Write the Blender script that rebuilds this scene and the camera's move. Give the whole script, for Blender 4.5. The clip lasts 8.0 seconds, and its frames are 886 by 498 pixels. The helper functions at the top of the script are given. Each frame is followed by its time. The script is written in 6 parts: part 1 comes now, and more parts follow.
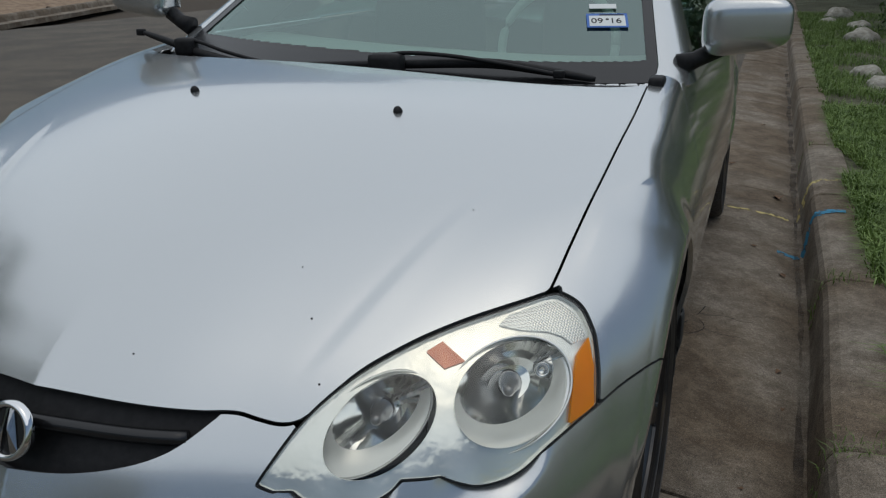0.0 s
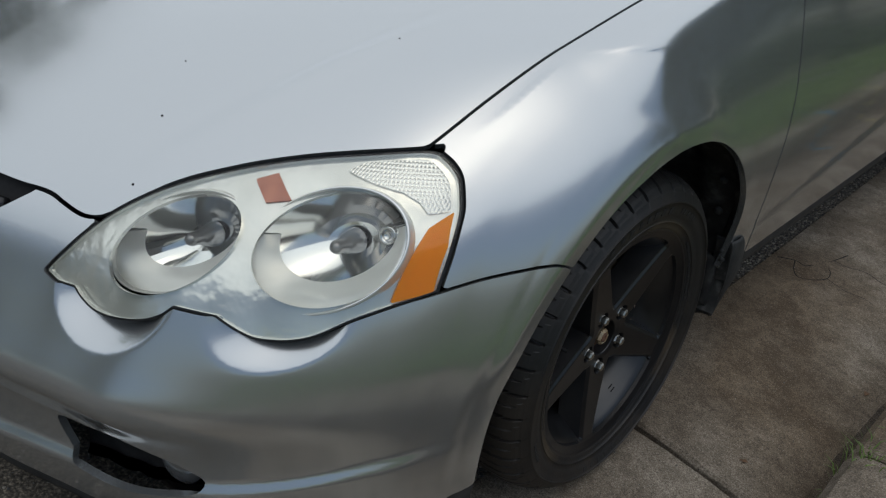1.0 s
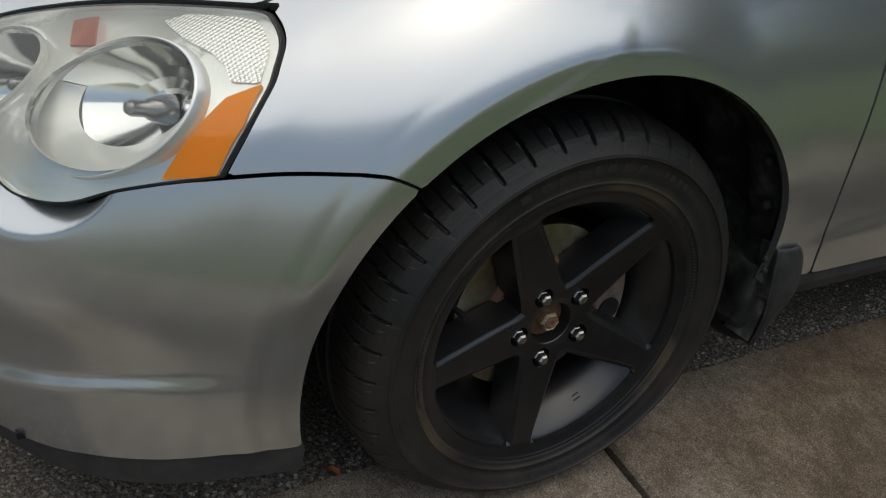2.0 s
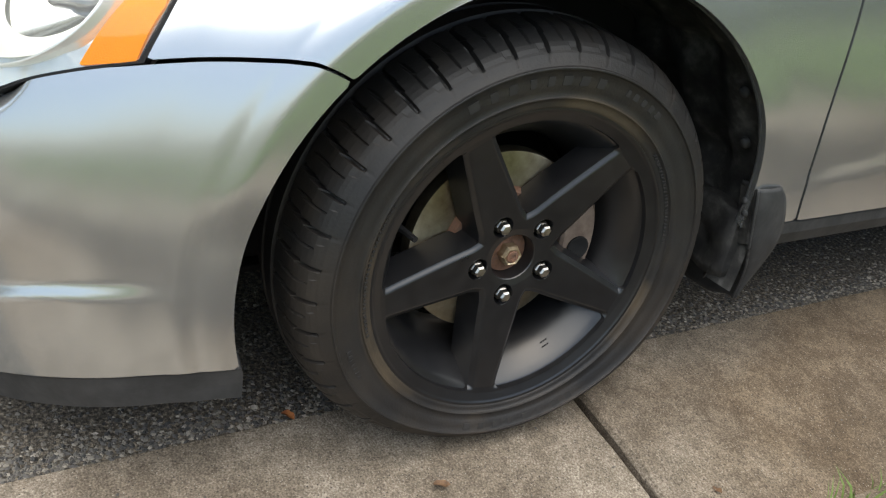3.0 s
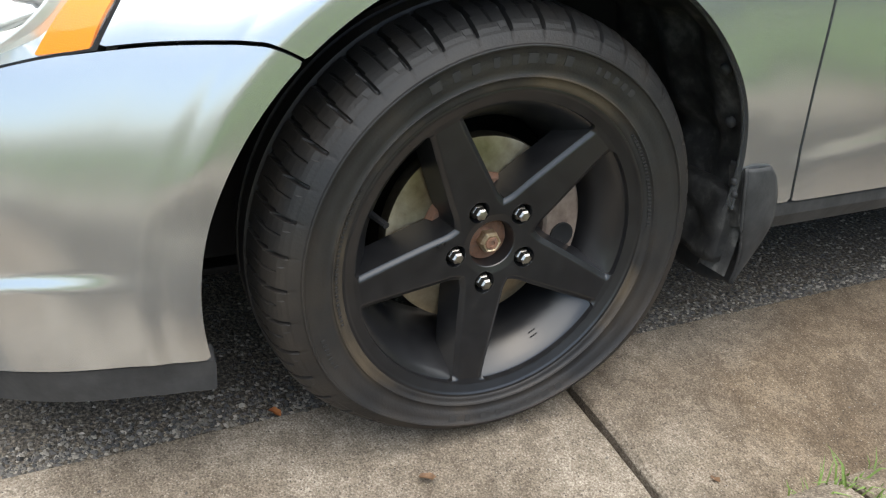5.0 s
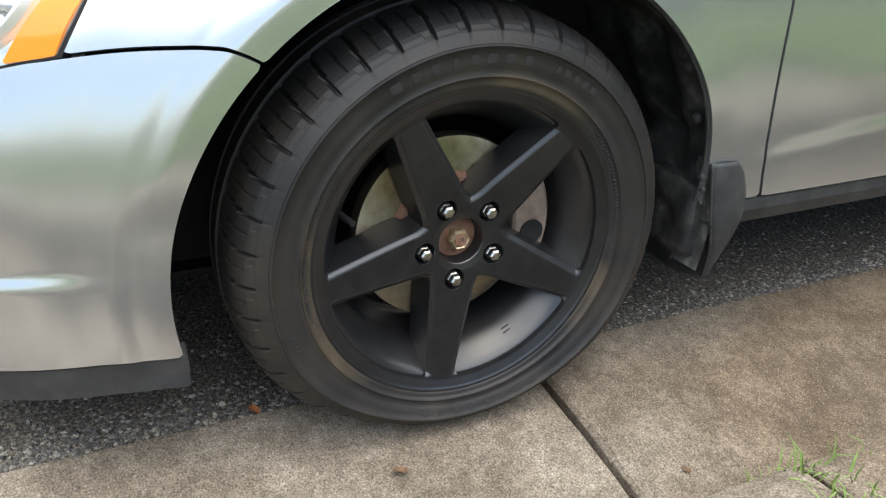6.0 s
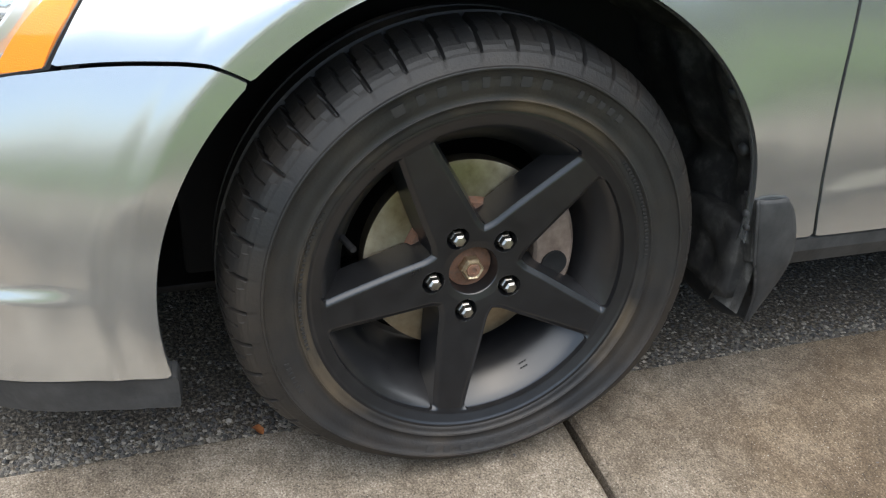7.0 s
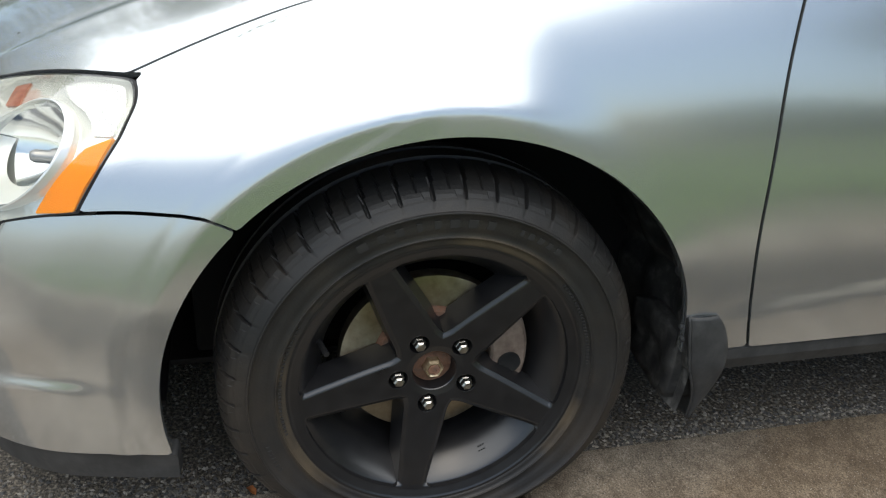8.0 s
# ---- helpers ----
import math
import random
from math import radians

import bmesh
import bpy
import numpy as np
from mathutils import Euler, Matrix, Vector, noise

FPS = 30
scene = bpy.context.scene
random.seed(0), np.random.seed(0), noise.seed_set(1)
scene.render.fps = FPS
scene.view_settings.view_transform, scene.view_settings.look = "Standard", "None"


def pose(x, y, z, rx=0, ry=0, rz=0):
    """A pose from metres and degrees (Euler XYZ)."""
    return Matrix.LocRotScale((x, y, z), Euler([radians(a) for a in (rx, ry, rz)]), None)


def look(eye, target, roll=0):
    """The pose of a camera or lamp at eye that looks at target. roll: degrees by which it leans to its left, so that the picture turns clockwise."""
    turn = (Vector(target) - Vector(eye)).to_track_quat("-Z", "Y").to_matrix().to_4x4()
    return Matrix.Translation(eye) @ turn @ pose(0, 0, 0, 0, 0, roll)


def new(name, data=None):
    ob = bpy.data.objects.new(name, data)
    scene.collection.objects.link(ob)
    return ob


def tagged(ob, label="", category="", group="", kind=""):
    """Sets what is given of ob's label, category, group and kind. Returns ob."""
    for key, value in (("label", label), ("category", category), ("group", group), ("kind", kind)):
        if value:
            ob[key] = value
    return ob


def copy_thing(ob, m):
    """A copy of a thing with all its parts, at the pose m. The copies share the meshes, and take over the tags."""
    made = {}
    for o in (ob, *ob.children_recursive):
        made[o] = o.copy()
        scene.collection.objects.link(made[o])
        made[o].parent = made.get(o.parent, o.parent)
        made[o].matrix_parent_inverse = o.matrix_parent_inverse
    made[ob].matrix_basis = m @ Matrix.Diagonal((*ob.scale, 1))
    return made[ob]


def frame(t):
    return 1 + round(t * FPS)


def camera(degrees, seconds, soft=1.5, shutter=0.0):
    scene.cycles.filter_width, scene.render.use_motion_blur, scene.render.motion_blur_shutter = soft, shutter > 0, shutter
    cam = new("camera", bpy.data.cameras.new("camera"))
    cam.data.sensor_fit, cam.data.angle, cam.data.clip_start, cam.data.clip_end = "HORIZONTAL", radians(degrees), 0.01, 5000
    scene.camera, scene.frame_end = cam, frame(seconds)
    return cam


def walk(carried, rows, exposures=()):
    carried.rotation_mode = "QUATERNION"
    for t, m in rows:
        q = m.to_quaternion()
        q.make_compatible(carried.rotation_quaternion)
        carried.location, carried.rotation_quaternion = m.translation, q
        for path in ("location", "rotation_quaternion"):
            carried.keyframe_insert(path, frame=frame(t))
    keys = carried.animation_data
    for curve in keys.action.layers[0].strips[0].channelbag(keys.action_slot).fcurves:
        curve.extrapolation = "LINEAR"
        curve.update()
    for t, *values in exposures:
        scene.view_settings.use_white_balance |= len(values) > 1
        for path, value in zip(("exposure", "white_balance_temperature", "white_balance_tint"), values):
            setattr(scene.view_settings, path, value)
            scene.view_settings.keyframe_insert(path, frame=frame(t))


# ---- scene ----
cam = camera(56.0, 8.0, 1.2)
PATH = [
    (0, (0.977, -1.628, 1.257), (0.293, 0.133, 0.601), -1.1),
    (0.5, (1.241, -1.447, 1.24), (0.346, 0.155, 0.446), 4.8),
    (1, (1.372, -1.175, 1.156), (0.242, 0.174, 0.206), 5.2),
    (1.5, (1.464, -0.949, 1.109), (0.114, 0.135, 0.108), 5.0),
    (2, (1.565, -0.682, 0.971), (0.075, 0.245, 0.012), 7.3),
    (2.2, (1.578, -0.629, 0.912), (0.097, 0.295, -0.065), 8.4),
    (3.3, (1.654, -0.587, 0.826), (0.07, 0.271, -0.043), 5.5),
    (3.5, (1.666, -0.58, 0.806), (0.063, 0.272, -0.033), 4.5),
    (4, (1.668, -0.568, 0.792), (0.067, 0.279, -0.055), 3.7),
    (4.2, (1.667, -0.565, 0.797), (0.077, 0.286, -0.068), 4.1),
    (5.3, (1.687, -0.505, 0.802), (0.076, 0.297, -0.07), 3.4),
    (5.5, (1.698, -0.497, 0.795), (0.09, 0.314, -0.074), 2.9),
    (6, (1.722, -0.484, 0.806), (0.103, 0.309, -0.06), 2.5),
    (6.5, (1.722, -0.454, 0.862), (0.047, 0.196, -0.017), 2.2),
    (7, (1.694, -0.361, 0.817), (-0.004, 0.234, -0.056), 2.6),
    (7.5, (1.713, -0.303, 0.872), (-0.013, 0.221, 0.007), 3.1),
    (8, (1.819, -0.275, 1.03), (0.077, 0.196, 0.167), 3.1),
]
EXPOSURE = [(0, 0.05, 6350, 6), (1, 0.2, 6350, 6), (2.2, 0.75, 6900, 7), (3.3, 2.15, 7000, 7), (4.2, 2.15, 6950, 7), (5.3, 2.35, 6750, 7), (6.5, 2.35, 6700, 7), (7.2, 2.25, 6650, 7), (7.6, 2.25, 6650, 7), (8, 1.7, 6750, 6)]
walk(cam, [(t, look(eye, target, roll)) for t, eye, target, roll in PATH], EXPOSURE)


# ---------------------------------------------------------------- light
world = bpy.data.worlds.new("overcast_sky")
scene.world = world
world.use_nodes = True
wn = world.node_tree.nodes
sky = wn.new("ShaderNodeTexSky")
sky.sky_type, sky.sun_disc, sky.sun_elevation, sky.sun_rotation = "NISHITA", False, radians(76), radians(100)
sky.air_density, sky.dust_density, sky.ozone_density = 1.0, 2.0, 1.0
world.node_tree.links.new(sky.outputs[0], wn["Background"].inputs[0])
wn["Background"].inputs[1].default_value = 0.06
sun = new("sun", bpy.data.lights.new("sun", "SUN"))
sun.data.energy, sun.data.angle, sun.data.color = 1.5, radians(130), (1.0, 0.985, 0.955)
sun.matrix_world = look((-1.3, 0.3, 10), (0, 0, 0))

# ---------------------------------------------------------------- materials
def links(m):
    return m.node_tree.nodes, m.node_tree.links


def principled(name, base, rough=0.5, metal=0.0, coat=0.0, coat_rough=0.05, spec=0.5):
    m = bpy.data.materials.new(name)
    m.use_nodes = True
    b = m.node_tree.nodes["Principled BSDF"]
    b.inputs["Base Color"].default_value = (*base, 1)
    b.inputs["Roughness"].default_value = rough
    b.inputs["Metallic"].default_value = metal
    b.inputs["Coat Weight"].default_value = coat
    b.inputs["Coat Roughness"].default_value = coat_rough
    b.inputs["Specular IOR Level"].default_value = spec
    return m


def speckled(m, colours, scale, stops=None, bump=0.0, detail=6.0, bump_scale=None, second=None, rough=None):
    """Colour from noise between the given colours, a second larger noise over it, and fine relief."""
    n, l = links(m)
    b = n["Principled BSDF"]
    co = n.new("ShaderNodeTexCoord")
    tex = n.new("ShaderNodeTexNoise")
    tex.inputs["Scale"].default_value, tex.inputs["Detail"].default_value, tex.inputs["Roughness"].default_value = scale, detail, 0.6
    l.new(co.outputs["Object"], tex.inputs["Vector"])
    cr = n.new("ShaderNodeValToRGB")
    stops = stops or [0.3 + 0.4 * i / (len(colours) - 1) for i in range(len(colours))]
    while len(cr.color_ramp.elements) < len(colours):
        cr.color_ramp.elements.new(0.5)
    for e, c, s in zip(cr.color_ramp.elements, colours, stops):
        e.position, e.color = s, (*c, 1)
    l.new(tex.outputs["Fac"], cr.inputs[0])
    out = cr.outputs[0]
    for second in ([second] if isinstance(second, tuple) else second or []):
        big = n.new("ShaderNodeTexNoise")
        big.inputs["Scale"].default_value, big.inputs["Detail"].default_value = second[0], 9
        if len(second) > 3:
            lay = n.new("ShaderNodeVectorMath")
            lay.operation = "MULTIPLY"
            lay.inputs[1].default_value = second[3]
            l.new(co.outputs["Object"], lay.inputs[0]), l.new(lay.outputs[0], big.inputs["Vector"])
        else:
            l.new(co.outputs["Object"], big.inputs["Vector"])
        br = n.new("ShaderNodeValToRGB")
        br.color_ramp.elements[0].position, br.color_ramp.elements[1].position = 0.42, 0.58
        br.color_ramp.elements[0].color, br.color_ramp.elements[1].color = (*second[1], 1), (*second[2], 1)
        l.new(big.outputs["Fac"], br.inputs[0])
        mx = n.new("ShaderNodeMix")
        mx.data_type, mx.blend_type = "RGBA", "MULTIPLY"
        mx.inputs[0].default_value = 1.0
        l.new(out, mx.inputs[6]), l.new(br.outputs[0], mx.inputs[7])
        out = mx.outputs[2]
    l.new(out, b.inputs["Base Color"])
    if rough:
        mr = n.new("ShaderNodeMapRange")
        mr.inputs[3].default_value, mr.inputs[4].default_value = rough
        l.new(tex.outputs["Fac"], mr.inputs[0]), l.new(mr.outputs[0], b.inputs["Roughness"])
    if bump:
        fine = n.new("ShaderNodeTexNoise")
        fine.inputs["Scale"].default_value, fine.inputs["Detail"].default_value = bump_scale or scale * 2, 4
        l.new(co.outputs["Object"], fine.inputs["Vector"])
        bp = n.new("ShaderNodeBump")
        bp.inputs["Strength"].default_value, bp.inputs["Distance"].default_value = 1.0, bump
        l.new(fine.outputs["Fac"], bp.inputs["Height"]), l.new(bp.outputs[0], b.inputs["Normal"])
    return m


PAINT = principled("silver_paint", (0.59, 0.612, 0.617), 0.24, 0.82, 1.0, 0.07)
BLACK_PLASTIC = speckled(principled("black_plastic", (0.02, 0.02, 0.02), 0.55, spec=0.3), [(0.006, 0.006, 0.007), (0.016, 0.016, 0.017)], 60, bump=0.0004)
GREY_PLASTIC = speckled(principled("worn_grey_plastic", (0.06, 0.06, 0.06), 0.6), [(0.024, 0.025, 0.026), (0.055, 0.055, 0.055)], 25, bump=0.0006, bump_scale=120)
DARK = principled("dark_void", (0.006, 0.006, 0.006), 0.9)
RUBBER = speckled(principled("tyre_rubber", (0.02, 0.02, 0.02), 0.5, spec=0.42), [(0.0145, 0.0145, 0.015), (0.028, 0.0265, 0.025)], 14, bump=0.0004, bump_scale=260, second=(9, (1, 1, 1), (1.35, 1.2, 1.05)))
WHEEL_BLACK = speckled(principled("satin_black_wheel", (0.02, 0.02, 0.022), 0.38, spec=0.75), [(0.009, 0.009, 0.010), (0.015, 0.015, 0.016)], 40, rough=(0.24, 0.36))
# dried mud in a broken band near the bead
n, l = links(RUBBER)
co, sep, far, band, tex, cr, mul, mx = [n.new("ShaderNode" + k) for k in ("TexCoord", "SeparateXYZ", "VectorMath", "ValToRGB", "TexNoise", "ValToRGB", "Math", "Mix")]
far.operation, mul.operation, mx.data_type = "LENGTH", "MULTIPLY", "RGBA"
flat = n.new("ShaderNodeVectorMath")
flat.operation = "MULTIPLY"
flat.inputs[1].default_value = (0, 1, 1)
l.new(co.outputs["Object"], flat.inputs[0]), l.new(flat.outputs[0], far.inputs[0]), l.new(far.outputs["Value"], band.inputs[0])
while len(band.color_ramp.elements) < 4:
    band.color_ramp.elements.new(0.5)
for e, (q, w) in zip(band.color_ramp.elements, ((0.222, 0.3), (0.228, 1.0), (0.240, 0.75), (0.2445, 0.0))):
    e.position, e.color = q, (w, w, w, 1)
tex.inputs["Scale"].default_value, tex.inputs["Detail"].default_value = 6, 8
cr.color_ramp.elements[0].position, cr.color_ramp.elements[1].position = 0.49, 0.70
l.new(co.outputs["Object"], tex.inputs["Vector"]), l.new(tex.outputs["Fac"], cr.inputs[0])
l.new(band.outputs[0], mul.inputs[0]), l.new(cr.outputs[0], mul.inputs[1]), l.new(mul.outputs[0], mx.inputs[0])
l.new(n["Principled BSDF"].inputs["Base Color"].links[0].from_socket, mx.inputs[6])
mx.inputs[7].default_value = (0.125, 0.093, 0.057, 1)
l.new(mx.outputs[2], n["Principled BSDF"].inputs["Base Color"])
DUSTY_RUBBER = speckled(principled("dusty_rubber", (0.04, 0.038, 0.035), 0.75), [(0.018, 0.0175, 0.017), (0.031, 0.029, 0.027)], 60)
CHROME = principled("chrome", (0.8, 0.8, 0.8), 0.08, 1.0)
REFLECTOR = principled("lamp_reflector", (0.93, 0.94, 0.93), 0.12, 1.0)
STEEL = speckled(principled("nut_steel", (0.55, 0.53, 0.48), 0.3, 1.0), [(0.42, 0.40, 0.36), (0.68, 0.66, 0.6)], 90, rough=(0.2, 0.42))
DISC = speckled(principled("brake_disc", (0.4, 0.38, 0.34), 0.3, 0.9), [(0.27, 0.22, 0.15), (0.42, 0.36, 0.26)], 60, rough=(0.34, 0.46))
n, l = links(DISC)
b = n["Principled BSDF"]
grain = n.new("ShaderNodeTangent")
grain.direction_type, grain.axis = "RADIAL", "X"
b.inputs["Anisotropic"].default_value = 0.85
l.new(grain.outputs[0], b.inputs["Tangent"])
RUST = speckled(principled("rust", (0.12, 0.06, 0.04), 0.8), [(0.07, 0.035, 0.022), (0.2, 0.10, 0.06), (0.13, 0.09, 0.07)], 70, bump=0.0008)
AMBER = principled("amber_lens", (0.92, 0.33, 0.004), 0.3, spec=0.25)
HOUSING = speckled(principled("lamp_housing", (0.7, 0.71, 0.68), 0.2, 0.72), [(0.74, 0.75, 0.72), (0.90, 0.91, 0.88)], 16, rough=(0.10, 0.22), bump=0.006, bump_scale=9, detail=0.5)


def clear(name, tint, rough=0.0, ior=1.45):
    m = principled(name, tint, rough)
    b = m.node_tree.nodes["Principled BSDF"]
    b.inputs["Transmission Weight"].default_value, b.inputs["IOR"].default_value = 1.0, ior
    return m


CALIPER = speckled(principled("dusty_caliper", (0.2, 0.15, 0.12), 0.75), [(0.12, 0.085, 0.065), (0.26, 0.2, 0.16)], 45, bump=0.001)
BRASSY = speckled(principled("corroded_nut", (0.4, 0.33, 0.2), 0.4, 0.8), [(0.34, 0.22, 0.12), (0.64, 0.55, 0.38)], 90)
LINER = speckled(principled("dusty_liner", (0.02, 0.02, 0.02), 0.7), [(0.012, 0.012, 0.012), (0.035, 0.034, 0.032), (0.11, 0.107, 0.10)], 22, [0.38, 0.54, 0.70], bump=0.002, bump_scale=60)
BLACK_GLOSS = principled("gloss_black", (0.012, 0.012, 0.013), 0.25)
DASH = speckled(principled("grey_dash", (0.1, 0.11, 0.105), 0.8), [(0.25, 0.31, 0.29), (0.32, 0.38, 0.36)], 200)
SEAT = speckled(principled("seat_cloth", (0.05, 0.05, 0.05), 0.9), [(0.035, 0.035, 0.035), (0.07, 0.07, 0.07)], 150)
BLUE_PRINT = principled("blue_print", (0.05, 0.16, 0.5), 0.5)
PAPER = principled("white_paper", (0.75, 0.78, 0.76), 0.6)
AMBER_DIM = speckled(principled("dull_amber", (0.40, 0.15, 0.095), 0.25, 0.5), [(0.34, 0.15, 0.11), (0.44, 0.19, 0.14), (0.52, 0.24, 0.17)], 38, [0.35, 0.52, 0.66])
BEZEL = principled("lamp_bezel", (0.82, 0.83, 0.81), 0.25, 0.5)
SHROUD = speckled(principled("frosted_shroud", (0.7, 0.71, 0.68), 0.28, 0.3), [(0.84, 0.85, 0.82), (0.93, 0.94, 0.91)], 20)
BULB = principled("bulb_glass", (0.3, 0.3, 0.3), 0.12, 0.6)
RIBBED = principled("ribbed_lens", (0.90, 0.91, 0.89), 0.16, 0.75)
n, l = links(RIBBED)
wave, co, bp = n.new("ShaderNodeTexVoronoi"), n.new("ShaderNodeTexCoord"), n.new("ShaderNodeBump")
wave.inputs["Scale"].default_value, wave.inputs["Randomness"].default_value = 260, 0.0
bp.inputs["Distance"].default_value, bp.inputs["Strength"].default_value, bp.invert = 0.0016, 0.8, True
l.new(co.outputs["Object"], wave.inputs["Vector"]), l.new(wave.outputs["Distance"], bp.inputs["Height"]), l.new(bp.outputs[0], n["Principled BSDF"].inputs["Normal"])


def pane(name, tint, ior, rough, sheen=(1.0, 1.0, 1.0)):
    """Thin clear sheet: what passes is tinted, its gloss grows towards the rim by Fresnel."""
    m = bpy.data.materials.new(name)
    m.use_nodes = True
    n, l = links(m)
    n.remove(n["Principled BSDF"])
    see, shine, mix, fre = n.new("ShaderNodeBsdfTransparent"), n.new("ShaderNodeBsdfGlossy"), n.new("ShaderNodeMixShader"), n.new("ShaderNodeFresnel")
    see.inputs[0].default_value, shine.inputs["Roughness"].default_value, fre.inputs[0].default_value = (*tint, 1), rough, ior
    shine.inputs[0].default_value = (*sheen, 1)
    l.new(fre.outputs[0], mix.inputs[0]), l.new(see.outputs[0], mix.inputs[1]), l.new(shine.outputs[0], mix.inputs[2])
    l.new(mix.outputs[0], n["Material Output"].inputs[0])
    return m


# the marker's fine prism pattern
n, l = links(AMBER)
wave, co, bp = n.new("ShaderNodeTexChecker"), n.new("ShaderNodeTexCoord"), n.new("ShaderNodeBump")
wave.inputs["Scale"].default_value, bp.inputs["Distance"].default_value, bp.inputs["Strength"].default_value = 420, 0.001, 0.6
l.new(co.outputs["Object"], wave.inputs["Vector"]), l.new(wave.outputs["Fac"], bp.inputs["Height"]), l.new(bp.outputs[0], n["Principled BSDF"].inputs["Normal"])
LENS = pane("clear_lens", (0.97, 0.97, 0.93), 1.45, 0.03)
GLASS = pane("windscreen_glass", (0.70, 0.90, 0.83), 2.7, 0.0, (0.80, 1.0, 0.95))
ASPHALT = speckled(principled("asphalt", (0.05, 0.05, 0.05), 0.85), [(0.035, 0.030, 0.024), (0.10, 0.086, 0.068), (0.28, 0.24, 0.185)], 150, [0.38, 0.52, 0.66], bump=0.005, bump_scale=140, second=(1.2, (0.8, 0.8, 0.8), (1.1, 1.08, 1.05)))
CONCRETE = speckled(principled("worn_concrete", (0.3, 0.27, 0.22), 0.9), [(0.075, 0.063, 0.05), (0.185, 0.161, 0.130), (0.245, 0.217, 0.180), (0.43, 0.40, 0.345)], 340, [0.30, 0.46, 0.56, 0.74], bump=0.002, bump_scale=330, detail=5, second=[(1.6, (0.70, 0.61, 0.51), (1.04, 1.02, 1.0)), (5.5, (0.80, 0.77, 0.73), (1.14, 1.14, 1.13)), (26, (0.86, 0.85, 0.83), (1.10, 1.10, 1.10)), (90, (0.88, 0.87, 0.86), (1.10, 1.10, 1.10))])
# pale sand grains and dark pits in the worn face
n, l = links(CONCRETE)
b = n["Principled BSDF"]
base = b.inputs["Base Color"].links[0].from_socket
co = n.new("ShaderNodeTexCoord")
for scale, edge, colour in ((150, 0.10, (0.34, 0.31, 0.26)), (95, 0.09, (0.06, 0.051, 0.042))):
    cell, cut, mx = n.new("ShaderNodeTexVoronoi"), n.new("ShaderNodeValToRGB"), n.new("ShaderNodeMix")
    cell.inputs["Scale"].default_value = scale
    cut.color_ramp.elements[0].position, cut.color_ramp.elements[1].position = edge, edge + 0.06
    cut.color_ramp.elements[0].color, cut.color_ramp.elements[1].color = (1, 1, 1, 1), (0, 0, 0, 1)
    mx.data_type = "RGBA"
    l.new(co.outputs["Object"], cell.inputs["Vector"]), l.new(cell.outputs["Distance"], cut.inputs[0])
    l.new(cut.outputs[0], mx.inputs[0]), l.new(base, mx.inputs[6])
    mx.inputs[7].default_value = (*colour, 1)
    base = mx.outputs[2]
l.new(base, b.inputs["Base Color"])
SOIL = speckled(principled("soil", (0.08, 0.06, 0.04), 0.95), [(0.03, 0.022, 0.014), (0.09, 0.065, 0.04)], 40, bump=0.01)
TURF = speckled(principled("patchy_turf", (0.06, 0.08, 0.03), 0.95), [(0.06, 0.052, 0.038), (0.10, 0.104, 0.062), (0.15, 0.158, 0.10)], 30, [0.34, 0.46, 0.66], bump=0.012, bump_scale=90, second=(1.3, (0.75, 0.72, 0.65), (1.1, 1.1, 1.05)))
SANDY = speckled(principled("sandy_soil", (0.3, 0.2, 0.12), 0.95), [(0.16, 0.1, 0.06), (0.36, 0.26, 0.17)], 5, bump=0.02, bump_scale=12)
GRASS = speckled(principled("grass_blades", (0.06, 0.12, 0.02), 0.6), [(0.075, 0.13, 0.022), (0.19, 0.28, 0.065)], 6)
STONE = speckled(principled("pale_limestone", (0.4, 0.38, 0.33), 0.9), [(0.22, 0.2, 0.16), (0.48, 0.46, 0.4)], 14, bump=0.01)
LEAF = speckled(principled("foliage", (0.05, 0.09, 0.025), 0.55), [(0.025, 0.055, 0.012), (0.08, 0.13, 0.035)], 3)
BARK = speckled(principled("bark", (0.12, 0.09, 0.07), 0.9), [(0.06, 0.045, 0.035), (0.17, 0.14, 0.11)], 30, bump=0.01)
CACTUS = speckled(principled("cactus_skin", (0.12, 0.18, 0.09), 0.6), [(0.08, 0.14, 0.06), (0.18, 0.24, 0.12)], 8)
LEAF_ORANGE = speckled(principled("orange_leaf", (0.35, 0.12, 0.03), 0.6), [(0.22, 0.06, 0.02), (0.5, 0.2, 0.06)], 90)
LEAF_BROWN = speckled(principled("brown_leaf", (0.16, 0.09, 0.04), 0.7), [(0.08, 0.04, 0.02), (0.25, 0.15, 0.08)], 90)


def worn(name, colour, share, soft=0.15, scale=30, most=1.0):
    """Sprayed paint or dirt with bare patches."""
    m = principled(name, colour, 0.7)
    n, l = links(m)
    co, tex, cr = n.new("ShaderNodeTexCoord"), n.new("ShaderNodeTexNoise"), n.new("ShaderNodeValToRGB")
    tex.inputs["Scale"].default_value, tex.inputs["Detail"].default_value = scale, 6
    cr.color_ramp.elements[0].position, cr.color_ramp.elements[1].position = share, share + soft
    cr.color_ramp.elements[1].color = (most, most, most, 1)
    l.new(co.outputs["Object"], tex.inputs["Vector"]), l.new(tex.outputs["Fac"], cr.inputs[0]), l.new(cr.outputs[0], n["Principled BSDF"].inputs["Alpha"])
    return m


YELLOW_PAINT = worn("yellow_spray", (0.60, 0.50, 0.20), 0.40)
BLUE_PAINT = worn("blue_spray", (0.04, 0.22, 0.36), 0.34)

